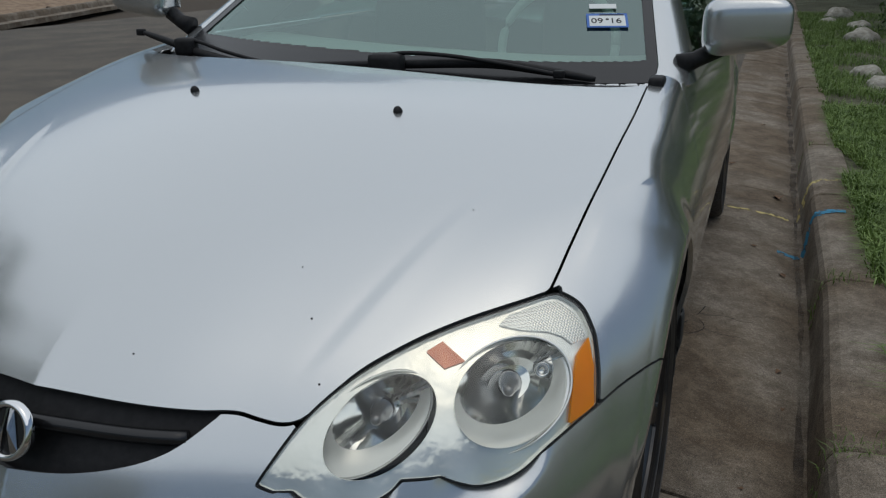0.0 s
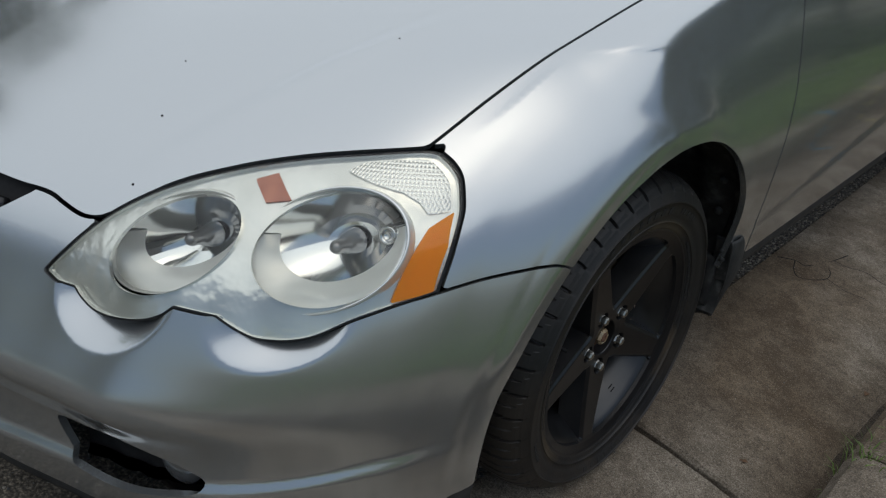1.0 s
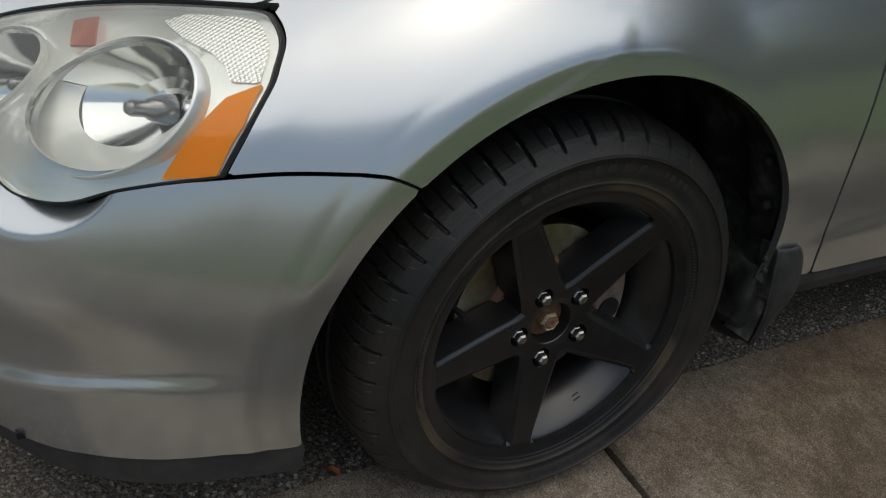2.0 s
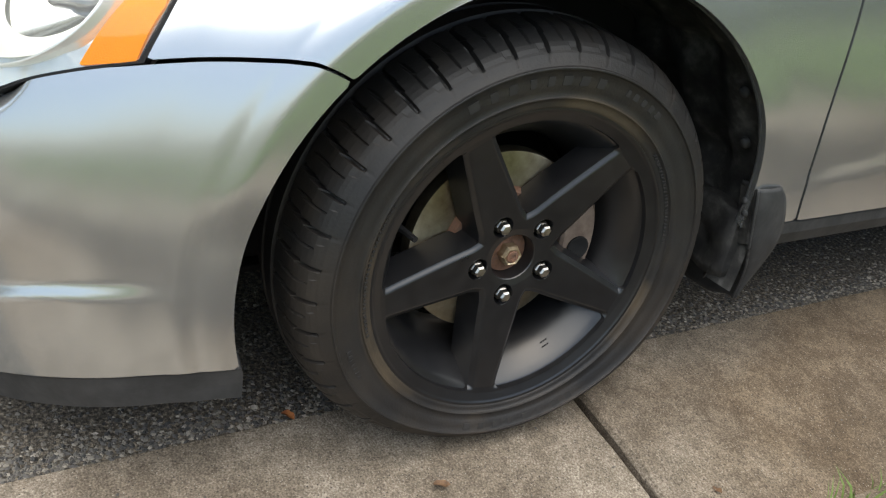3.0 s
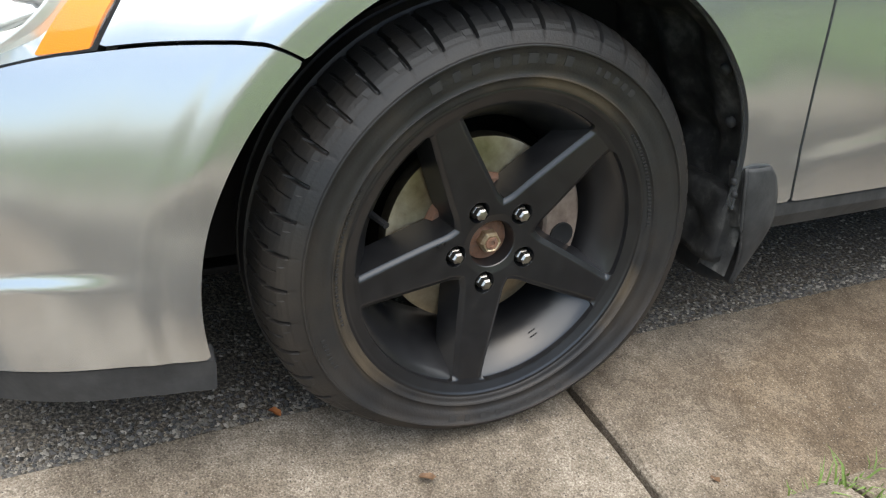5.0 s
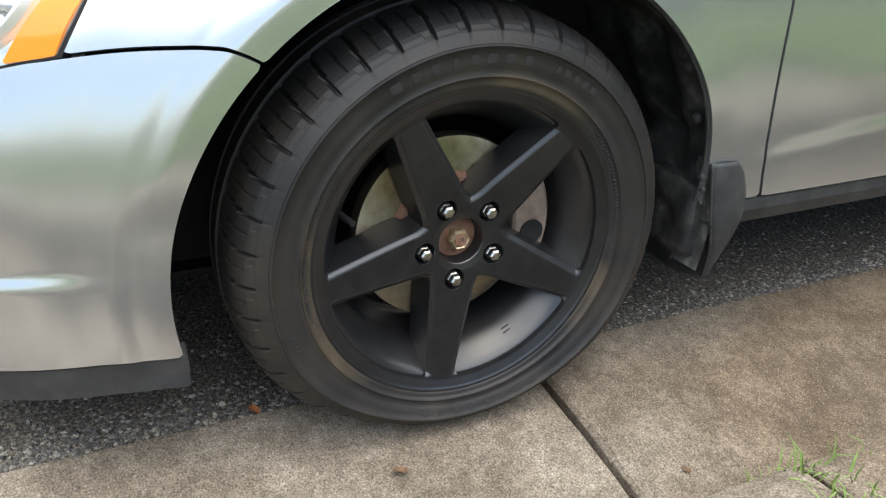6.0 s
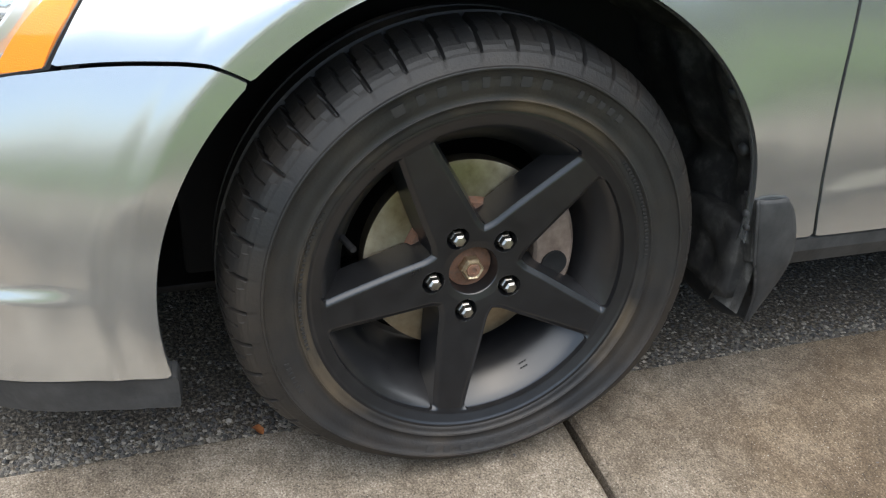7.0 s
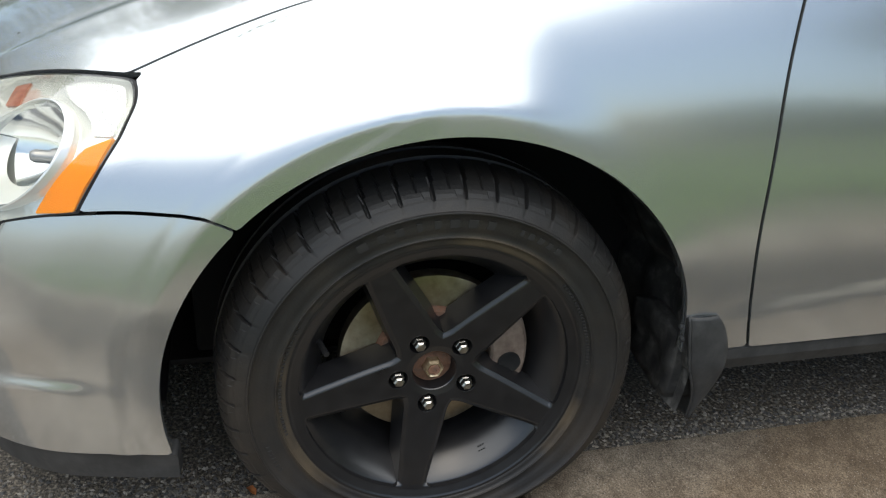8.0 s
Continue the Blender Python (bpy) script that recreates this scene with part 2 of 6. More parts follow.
CHIP = principled("stone_chips", (0.2, 0.18, 0.15), 0.8)
n, l = links(CHIP)
isl, cr = n.new("ShaderNodeNewGeometry"), n.new("ShaderNodeValToRGB")
for k, (pos, c) in enumerate(((0.0, (0.04, 0.04, 0.04)), (0.4, (0.1, 0.095, 0.088)), (0.75, (0.17, 0.155, 0.13)), (0.97, (0.34, 0.31, 0.26)))):
    e = cr.color_ramp.elements[k] if k < 2 else cr.color_ramp.elements.new(pos)
    e.position, e.color = pos, (*c, 1)
l.new(isl.outputs["Random Per Island"], cr.inputs[0]), l.new(cr.outputs[0], n["Principled BSDF"].inputs["Base Color"])

# ---------------------------------------------------------------- body form
# x to the car's own left, y towards its tail, z up; the front axle is y = 0.
def table(xs, ys):
    """A smooth curve through a few design stations."""
    xs, ys = np.array(xs, float), np.array(ys, float)
    d = np.gradient(ys, xs)
    v = np.linspace(xs[0], xs[-1], 1500)
    i = np.clip(np.searchsorted(xs, v) - 1, 0, len(xs) - 2)
    h = xs[i + 1] - xs[i]
    s = (v - xs[i]) / h
    w = ((2 * s**3 - 3 * s**2 + 1) * ys[i] + (s**3 - 2 * s**2 + s) * h * d[i]
         + (3 * s**2 - 2 * s**3) * ys[i + 1] + (s**3 - s**2) * h * d[i + 1])
    return lambda q: np.interp(q, v, w)


def ramp(a, b, v):
    s = np.clip((v - a) / (b - a), 0, 1)
    return s * s * (3 - 2 * s)


def smax(a, b, k):
    h = np.clip(0.5 + 0.5 * (a - b) / k, 0, 1)
    return b + (a - b) * h + k * h * (1 - h)


HUB_Z, ARCH = 0.315, 0.395
HOOD_Y = table((-0.95, -0.84, -0.74, -0.6, -0.4, -0.2, 0.0, 0.2, 0.45, 0.9), (0.59, 0.665, 0.715, 0.775, 0.85, 0.912, 0.96, 0.985, 1.003, 1.02))
HOOD_DROP = table((-0.95, -0.74, -0.4, 0.0, 0.4, 0.9), (0.5, 0.40, 0.19, 0.135, 0.066, 0.03))
NOSE = table((0.0, 0.2, 0.333, 0.402, 0.55, 0.687, 0.755, 0.79, 0.83, 0.87), (-0.905, -0.872, -0.826, -0.803, -0.75, -0.65, -0.573, -0.515, -0.42, -0.28))
LEAN = table((0.1, 0.25, 0.36, 0.45, 0.5, 0.55, 0.6, 0.65, 0.7, 0.75, 0.85), (0.06, 0.015, 0.0, -0.006, 0.0, 0.022, 0.055, 0.1, 0.165, 0.25, 0.45))
SIDE_Z = table((0.1, 0.22, 0.33, 0.45, 0.56, 0.64, 0.72, 0.8, 0.9, 1.0, 1.1), (0.78, 0.80, 0.820, 0.842, 0.855, 0.859, 0.854, 0.837, 0.808, 0.775, 0.74))
TAIL = table((0.0, 0.3, 0.6, 0.75, 0.85), (3.45, 3.42, 3.28, 3.1, 2.85))
SHOULDER = table((-0.4, -0.26, -0.2, -0.15, -0.11, -0.075, -0.045, -0.02, 0.0, 0.04, 0.3), (0.885, 0.870, 0.8585, 0.844, 0.828, 0.812, 0.797, 0.781, 0.752, 0.66, 0.5))
WING_RISE = table((-0.7, -0.55, -0.4, -0.3, -0.2, -0.1, 0.0, 0.2, 0.42, 0.7), (0.176, 0.094, 0.042, 0.025, 0.014, 0.008, 0.0055, 0.005, 0.006, 0.008))
LEDGE = table((0.0, 0.45, 0.598, 0.69, 0.767, 0.82, 0.87), (0.24, 0.265, 0.29, 0.315, 0.343, 0.352, 0.352))
DECK = table((0.9, 1.6, 2.4, 3.0, 3.5), (1.0, 1.0, 1.0, 0.98, 0.93))


def hood_height(x, y):
    a = np.abs(x)
    z = HOOD_Y(y) - HOOD_DROP(y) * a**2
    crease = 0.37 + 0.305 * (y + 0.734)
    z = z - (0.006 * ramp(-0.05, 0.06, a - crease) - 0.0072 * ramp(-0.014, 0.014, a - crease)) * (1 - ramp(-0.55, -0.1, y))
    z = z + 0.008 * np.exp(-(((a - 0.71) / 0.10) ** 2) - ((y + 0.42) / 0.13) ** 2)
    return np.where(y > 0.9, DECK(y) - 0.03 * a**2, z)


def side_width(y, z):
    # the wing rolls over towards the bonnet's edge
    w = np.minimum(y, 0.7)
    edge = hood_height(0.715, w) + WING_RISE(w)
    s = -smax(-SIDE_Z(z), -SHOULDER(z - edge), 0.03)
    for yc in (0.0, 2.57):
        d = np.hypot(y - yc, z - HUB_Z) - ARCH
        rear = ramp(0.02, 0.30, y - yc)
        soft = 0.006 + 0.05 * rear + 0.02 * ramp(0.50, 0.38, z)
        flare = 0.8655 - 0.06 * ramp(0.55, 0.25, z) - 0.008 * rear - 0.5 * (0.5 * (d - 0.031 + np.sqrt((d - 0.031) ** 2 + soft**2))) - 0.05 * np.maximum(0, d)
        s = smax(s, flare, 0.010 + 0.012 * rear)
    fold = 0.40 + 0.12 * (y - 0.45)
    s = s + 0.0045 * ramp(fold + 0.018, fold - 0.02, z) * ramp(0.42, 0.56, y)
    return s - 0.02 * ramp(1.9, 3.2, y)


def nose_front(x, z):
    a = np.abs(x)
    y = NOSE(a) + LEAN(z)
    # ledge along the lower bumper, falling towards the middle
    ledge = LEDGE(a)
    y = y - (0.016 + 0.022 * ramp(0.72, 0.5, a)) * np.exp(-(((z - 0.42) / 0.058) ** 2)) * ramp(0.84, 0.68, a)
    return y - 0.017 * ramp(ledge + 0.012, ledge - 0.014, z) * ramp(0.84, 0.79, a)


LIP = table((0.2, 0.26, 0.40, 0.50, 0.60, 0.75, 0.9), (0.815, 0.825, 0.840, 0.851, 0.8595, 0.8655, 0.866))


def front_lip(a, y, z):
    """The flat band round the front arch, with a crease on its outer edge."""
    d = np.hypot(y, z - HUB_Z) - ARCH
    soft = 0.004 + 0.03 * ramp(0.50, 0.40, z)
    h = a - LIP(z) + 0.55 * 0.5 * (d - 0.031 + np.sqrt((d - 0.031) ** 2 + soft**2)) + 6.0 * np.maximum(0, d - 0.042) ** 2 + 0.04 * ramp(-0.05, 0.10, y)
    return np.maximum(np.maximum(h, 0.74 - a), d - 0.16)


def scoop(x, z):
    """The two hollows in the bumper that carry on the rings of the lamp."""
    a = np.abs(x)
    d1 = (1 - np.hypot((a - 0.468) / 0.082, (z - 0.56) / 0.07)) * 0.07
    d2 = (1 - np.hypot((a - 0.662) / 0.068, (z - 0.565) / 0.062)) * 0.062
    d = np.maximum(d1, d2)
    return np.minimum(0.5 * (d + np.sqrt(d * d + 0.003**2)), 0.03)


def body(p, hollow=0.0):
    """Signed form of the closed body below the windows: negative inside."""
    x, y, z = p[..., 0], p[..., 1], p[..., 2]
    a = np.abs(x)
    top = (z - hood_height(x, y)) * 0.95
    side = a - side_width(y, z)
    front = (nose_front(x, z) + hollow - y) * 0.75
    g = smax(top, side, 0.024)
    g = smax(g, front, 0.018 + 0.03 * ramp(0.6, 0.45, z))
    d = np.hypot(y, z - HUB_Z) - ARCH
    g = -smax(-g, -front_lip(a, y, z), 0.004 + 0.03 * ramp(0.032, 0.07, d) * ramp(-0.10, -0.24, y))
    return np.maximum(np.maximum(g, (y - TAIL(a)) * 0.8), 0.12 - z)


def scooped(p):
    return body(p, 1.15 * scoop(p[..., 0], p[..., 2]))


def surface(p0, way, near=0.0, far=3.0, form=None, steps=44):
    """Where rays first meet the form; nan where they miss."""
    form = form or body
    p0, way = np.broadcast_arrays(p0, way)
    lo = np.full(p0.shape[:-1], np.nan)
    hi = np.full(p0.shape[:-1], np.nan)
    last = form(p0 + near * way)
    ts = np.linspace(near, far, steps)
    for a, b in zip(ts[:-1], ts[1:]):
        now = form(p0 + b * way)
        hit = np.isnan(lo) & (last > 0) & (now <= 0)
        lo[hit], hi[hit] = a, b
        last = now
    for _ in range(15):
        mid = (lo + hi) / 2
        inside = form(p0 + mid[..., None] * way) <= 0
        hi, lo = np.where(inside, mid, hi), np.where(inside, lo, mid)
    return p0 + hi[..., None] * way


def facing(p, form=None):
    form = form or body
    e = 0.003
    g = np.stack([form(p + e * np.eye(3)[i]) - form(p - e * np.eye(3)[i]) for i in range(3)], -1)
    return g / np.maximum(np.linalg.norm(g, axis=-1, keepdims=True), 1e-9)


# ---------------------------------------------------------------- mesh tools
def thing(name, label, category, group="", at=(0, 0, 0)):
    ob = new(name)
    ob.location = at
    ob.empty_display_size = 0.1
    return tagged(ob, label, category, group)


def mesh_object(name, verts, faces, material, parent=None, label="", smooth=False, normals=None):
    me = bpy.data.meshes.new(name)
    me.from_pydata([tuple(map(float, v)) for v in verts], [], [tuple(int(i) for i in q) for q in faces])
    me.materials.append(material)
    if smooth:
        me.polygons.foreach_set("use_smooth", [True] * len(me.polygons))
    me.update()
    if normals is not None:
        me.normals_split_custom_set_from_vertices([tuple(map(float, v)) for v in normals])
    ob = new(name, me)
    if parent is not None:
        ob.parent = parent
        ob.matrix_parent_inverse = Matrix.Translation(parent.location).inverted() if parent.type == "EMPTY" else Matrix()
    if label:
        tagged(ob, label)
    return ob


def part(name, bm, material, parent, label="", smooth=False, angle=None):
    me = bpy.data.meshes.new(name)
    bmesh.ops.recalc_face_normals(bm, faces=bm.faces)
    if angle is not None:
        for f in bm.faces:
            f.smooth = True
        for e in bm.edges:
            e.smooth = len(e.link_faces) == 2 and e.calc_face_angle(0) < radians(angle)
    elif smooth:
        for f in bm.faces:
            f.smooth = True
    bm.to_mesh(me)
    bm.free()
    me.materials.append(material)
    ob = new(name, me)
    if parent is not None:
        ob.parent = parent
        ob.matrix_parent_inverse = Matrix.Translation(parent.location).inverted() if parent.type == "EMPTY" else Matrix()
    if label:
        tagged(ob, label)
    return ob


def box(bm, lo, hi, bevel=0.0, m=None):
    made = bmesh.ops.create_cube(bm, size=1.0, matrix=Matrix.LocRotScale([(a + b) / 2 for a, b in zip(lo, hi)], None, [b - a for a, b in zip(lo, hi)]))
    verts = made["verts"]
    if bevel:
        edges = list({e for v in verts for e in v.link_edges})
        made = bmesh.ops.bevel(bm, geom=edges, offset=bevel, segments=2, affect="EDGES", profile=0.6)
        verts = list({v for f in made["faces"] for v in f.verts} | {v for v in verts if v.is_valid})
    if m is not None:
        bmesh.ops.transform(bm, matrix=m, verts=verts)
    return verts


def lathe(profile, n=96, centre=(0, 0, 0), closed=True):
    """Turned about the x axis: profile rows are (radius, x)."""
    bm = bmesh.new()
    rings = []
    for r, x in profile:
        if r < 1e-6:
            rings.append([bm.verts.new((centre[0] + x, centre[1], centre[2]))] * n)
        else:
            rings.append([bm.verts.new((centre[0] + x, centre[1] + r * math.cos(2 * math.pi * k / n), centre[2] + r * math.sin(2 * math.pi * k / n))) for k in range(n)])
    pairs = list(zip(rings, rings[1:])) + ([(rings[-1], rings[0])] if closed else [])
    for a, b in pairs:
        for k in range(n):
            q = [a[k], a[(k + 1) % n], b[(k + 1) % n], b[k]]
            q = [v for i, v in enumerate(q) if v not in q[:i]]
            if len(q) > 2:
                bm.faces.new(q)
    return bm


def tube(bm, points, radius, n=8, caps=True):
    """A round bar along the points."""
    pts = [Vector(p) for p in points]
    rings = []
    for i, p in enumerate(pts):
        d = (pts[min(i + 1, len(pts) - 1)] - pts[max(i - 1, 0)]).normalized()
        u = d.cross(Vector((0, 0, 1)) if abs(d.z) < 0.9 else Vector((1, 0, 0))).normalized()
        v = d.cross(u)
        r = radius[i] if isinstance(radius, (list, tuple)) else radius
        rings.append([bm.verts.new(p + r * (math.cos(2 * math.pi * k / n) * u + math.sin(2 * math.pi * k / n) * v)) for k in range(n)])
    for a, b in zip(rings, rings[1:]):
        for k in range(n):
            bm.faces.new((a[k], a[(k + 1) % n], b[(k + 1) % n], b[k]))
    if caps:
        bm.faces.new(rings[0]), bm.faces.new(rings[-1])


def inside(outline, a, b):
    """Signed distance to a closed outline, positive inside."""
    o = np.array(outline, float)
    best = np.full(np.shape(a), 9.0)
    odd = np.zeros(np.shape(a), bool)
    for (x0, y0), (x1, y1) in zip(o, np.roll(o, -1, 0)):
        dx, dy = x1 - x0, y1 - y0
        s = np.clip(((a - x0) * dx + (b - y0) * dy) / (dx * dx + dy * dy + 1e-12), 0, 1)
        best = np.minimum(best, np.hypot(a - x0 - s * dx, b - y0 - s * dy))
        cross = ((y0 > b) != (y1 > b)) & (a < dx * (b - y0) / (dy if abs(dy) > 1e-9 else 1e-9) + x0)
        odd ^= cross
    return np.where(odd, best, -best)


def rounded(points, n=5, closed=True):
    """A smooth curve through the points."""
    p = np.array(points, float)
    out = []
    m = len(p)
    for i in range(m if closed else m - 1):
        a, b, c, d = (p[(i - 1) % m], p[i], p[(i + 1) % m], p[(i + 2) % m]) if closed else (p[max(i - 1, 0)], p[i], p[i + 1], p[min(i + 2, m - 1)])
        for s in np.arange(n) / n:
            out.append(0.5 * (2 * b + (c - a) * s + (2 * a - 5 * b + 4 * c - d) * s**2 + (3 * b - 3 * c + d - a) * s**3))
    return np.array(out if closed else out + [p[-1]])


def cant(v):
    """The street's crown lifts the car's far side a little."""
    v = np.array(v, float)
    s = 0.4 - v[..., 0]
    v[..., 2] += 0.05 * 0.5 * (s + np.sqrt(s * s + 0.01))
    return v

def trim(name, p, nrm, phi, step, material, parent, label="", push=0.0, flange=0.012, mirror=False, both=False, level=True, fold=None):
    """A grid of places, cut off where phi < 0, its edges folded back by flange."""
    bad = np.isnan(p[..., 0])
    na, nb = p.shape[:2]
    idx = np.arange(na * nb).reshape(na, nb)
    q = np.stack([idx[:-1, :-1], idx[1:, :-1], idx[1:, 1:], idx[:-1, 1:]], -1).reshape(-1, 4)
    P, N, F = p.reshape(-1, 3), nrm.reshape(-1, 3), phi.reshape(-1)
    ok = ~bad.reshape(-1)
    q = q[ok[q].all(1)]
    ev = P[q]
    q = q[(np.linalg.norm(ev - np.roll(ev, 1, 1), axis=-1) < step * 8).all(1)]
    full = (F[q] > 0).all(1)
    some = (F[q] > 0).any(1) & ~full
    verts, norms, remap, cut = [], [], {}, {}

    def whole(i):
        if i not in remap:
            remap[i] = len(verts)
            verts.append(P[i]), norms.append(N[i])
        return remap[i]

    def between(i, j):
        k = (min(i, j), max(i, j))
        if k not in cut:
            s = F[i] / (F[i] - F[j])
            cut[k] = len(verts)
            verts.append(P[i] + s * (P[j] - P[i]))
            w = N[i] + s * (N[j] - N[i])
            norms.append(w / max(np.linalg.norm(w), 1e-9))
        return cut[k]

    faces = [[whole(i) for i in f] for f in q[full]]
    for f in q[some]:
        for tri in ((f[0], f[1], f[2]), (f[0], f[2], f[3])):
            poly = []
            for i, j in zip(tri, (tri[1], tri[2], tri[0])):
                if F[i] > 0:
                    poly.append(whole(i))
                if (F[i] > 0) != (F[j] > 0):
                    poly.append(between(i, j))
            if len(poly) > 2:
                faces.append(poly)
    V, NN = np.array(verts), np.array(norms)
    V = V + push * NN
    if flange:
        count = {}
        for f in faces:
            for i, j in zip(f, f[1:] + f[:1]):
                count[(i, j)] = count.get((i, j), 0) + 1
        rim = [(i, j) for i, j in count if (j, i) not in count]
        down = NN if fold is None else fold(V)
        top, low, extra, add = {}, {}, [], []
        for i, j in rim:
            for k in (i, j):
                if k not in top:
                    top[k] = len(V) + len(extra)
                    extra.append(V[k])
                    low[k] = len(V) + len(extra)
                    extra.append(V[k] - flange * down[k])
            add.append([top[j], top[i], low[i], low[j]])
        faces = faces + add
        V = np.concatenate([V, np.array(extra)])
        NN = np.concatenate([NN, np.zeros((len(extra), 3))])
    first = Vector(V[faces[0][1]] - V[faces[0][0]]).cross(Vector(V[faces[0][2]] - V[faces[0][0]]))
    if first.dot(Vector(NN[faces[0][0]])) < 0:
        faces = [f[::-1] for f in faces]
    if both:
        m = len(V)
        V = np.concatenate([V, V * (-1, 1, 1)])
        NN = np.concatenate([NN, NN * (-1, 1, 1)])
        faces = faces + [[i + m for i in f[::-1]] for f in faces]
    elif mirror:
        V, NN, faces = V * (-1, 1, 1), NN * (-1, 1, 1), [f[::-1] for f in faces]
    return mesh_object(name, cant(V) if level else V, faces, material, parent, label, True, NN)


SEEN = {}


def skin(name, way, centre, spans, step, keep, material, parent, label="", form=None, push=0.0, flange=0.012, mirror=False, both=False, thick=None):
    """A panel of the body: the form seen along way, kept where keep(p) > 0, with its edges folded inwards."""
    form = form or body
    d = np.array(way, float)
    d /= np.linalg.norm(d)
    u = np.cross(d, (0, 0, 1.0)) if abs(d[2]) < 0.95 else np.array((1.0, 0, 0))
    u /= np.linalg.norm(u)
    v = np.cross(u, d)
    a = np.arange(spans[0], spans[1] + step, step)
    b = np.arange(spans[2], spans[3] + step, step)
    key = (tuple(way), tuple(centre), tuple(spans), step, id(form))
    if key not in SEEN:
        A, B = np.meshgrid(a, b, indexing="ij")
        p = surface(np.array(centre) + A[..., None] * u + B[..., None] * v - 1.5 * d, d, 0.7, 2.5, form)
        SEEN[key] = p, facing(np.nan_to_num(p, nan=9.0), form)
    p, nrm = SEEN[key]
    phi = np.where(np.isnan(p[..., 0]), -1.0, keep(np.nan_to_num(p, nan=9.0)))
    return trim(name, p, nrm, phi, step, material, parent, label, push, thick or flange, mirror, both)


# ---------------------------------------------------------------- street
def sheet(xs, ys, height):
    X, Y = np.meshgrid(xs, ys, indexing="ij")
    Z = height(X, Y)
    v = np.stack([X, Y, Z], -1).reshape(-1, 3)
    i = np.arange(X.size).reshape(X.shape)
    f = np.stack([i[:-1, :-1], i[1:, :-1], i[1:, 1:], i[:-1, 1:]], -1).reshape(-1, 4)
    return v, f


def crown(x):
    s = 0.4 - np.maximum(x, -2.5)
    return 0.03 * 0.5 * (s + np.sqrt(s * s + 0.01)) + 0.026


def gutter_height(x, y):
    """The gutter falls from the road's edge to a wet channel at the kerb's foot."""
    return np.interp(x, (0.67, 0.83, 1.18), (0.034, 0.027, -0.024)) - 0.012 * np.exp(-((x - kerb_foot(y) + 0.03) / 0.05) ** 2)


def kerb_foot(y):
    return 1.172 + 0.035 * ramp(0.2, 1.4, y)


v, f = sheet(np.array((-300, -60, -16, 2.4, 20, 60, 300)), np.array((-300, -60, -12, 0, 20, 60, 300)), lambda x, y: -0.12 + 0 * x)
tagged(mesh_object("ground", v, f, SOIL, label="bare brown soil reaching to the horizon"), "bare brown soil reaching to the horizon", "ground", kind="structure")
rx = np.concatenate([np.linspace(-13, -1, 25), np.linspace(-0.9, 0.715, 40)])
v, f = sheet(rx, np.concatenate([np.linspace(-14, -2, 13), np.linspace(-1.8, 2.4, 60), np.linspace(2.7, 40, 30)]), lambda x, y: crown(x))
tagged(mesh_object("road", v, f, ASPHALT, smooth=True), "coarse dark grey asphalt road with worn chippings", "road", kind="structure")
gutter = tagged(new("gutter"), "stained tan concrete gutter along the kerb", "gutter", kind="structure")
kerb = tagged(new("kerb"), "weathered tan concrete kerb with rounded top", "kerb", kind="structure")


def slab(name, parent, y0, y1, section, material, gap=0.006, ny=24, seed=0):
    """A cast length between two joints, its section a row of (x, z) as a function of y."""
    r = random.Random(seed)
    ys = np.concatenate([[y0 + gap, y0 + gap + 0.006], np.linspace(y0 + 0.05, y1 - 0.05, ny), [y1 - gap - 0.006, y1 - gap]])
    v, f = [], []
    tilt = r.uniform(-0.003, 0.003)
    for k, y in enumerate(ys):
        sec = section(y)
        end = 0.007 if k in (0, len(ys) - 1) else 0.0
        for i, (x, z) in enumerate(sec):
            bottom = i in (0, len(sec) - 1)
            wob = noise.noise((x * 9, y * 5, seed)) * 0.0025 + noise.noise((x * 40, y * 40, seed)) * 0.001
            v.append((x + wob, y + noise.noise((x * 22, y * 3, seed + 3)) * 0.004 * (k in (0, 1, len(ys) - 2, len(ys) - 1)), z + (0 if bottom else wob + tilt - end)))
    m = len(section(0))
    for k in range(len(ys) - 1):
        for i in range(m - 1):
            f.append((k * m + i, k * m + i + 1, (k + 1) * m + i + 1, (k + 1) * m + i))
    f += [tuple(range(m)), tuple(range((len(ys) - 1) * m, len(ys) * m))[::-1]]
    return mesh_object(name, v, f, material, parent)


def gutter_section(y):
    xs = np.concatenate([[0.692, 0.694, 0.702], np.linspace(0.73, float(kerb_foot(y)) + 0.02, 12)])
    z = gutter_height(xs, y)
    z[0] -= 0.006
    return [(0.692, -0.1)] + list(zip(xs, z)) + [(xs[-1], -0.1)]


def kerb_section(y):
    x0 = float(kerb_foot(y)) + 0.004
    s = ((0.0, -0.1), (0.0, -0.03), (0.006, 0.0), (0.010, 0.06), (0.014, 0.115), (0.020, 0.148), (0.034, 0.169), (0.06, 0.180), (0.11, 0.184), (0.18, 0.183), (0.213, 0.174), (0.225, 0.15), (0.228, -0.1))
    return [(x0 + a, z) for a, z in s]


for k, (a, b) in enumerate(zip((-5.9, -2.88, 0.175, 3.25, 6.3, 9.4, 12.4, 15.4), (-2.88, 0.175, 3.25, 6.3, 9.4, 12.4, 15.4, 30))):
    slab("slab", gutter, a, b, gutter_section, CONCRETE, seed=k)
ks = (-4.4, -3.2, -2.1, -0.95, 0.24, 1.38, 2.55, 3.7, 4.9, 6.1, 7.3, 8.5, 10, 12, 14, 18, 30)
for k, (a, b) in enumerate(zip(ks, ks[1:])):
    slab("kerb_stone", kerb, a, b, kerb_section, CONCRETE, 0.005, seed=20 + k)

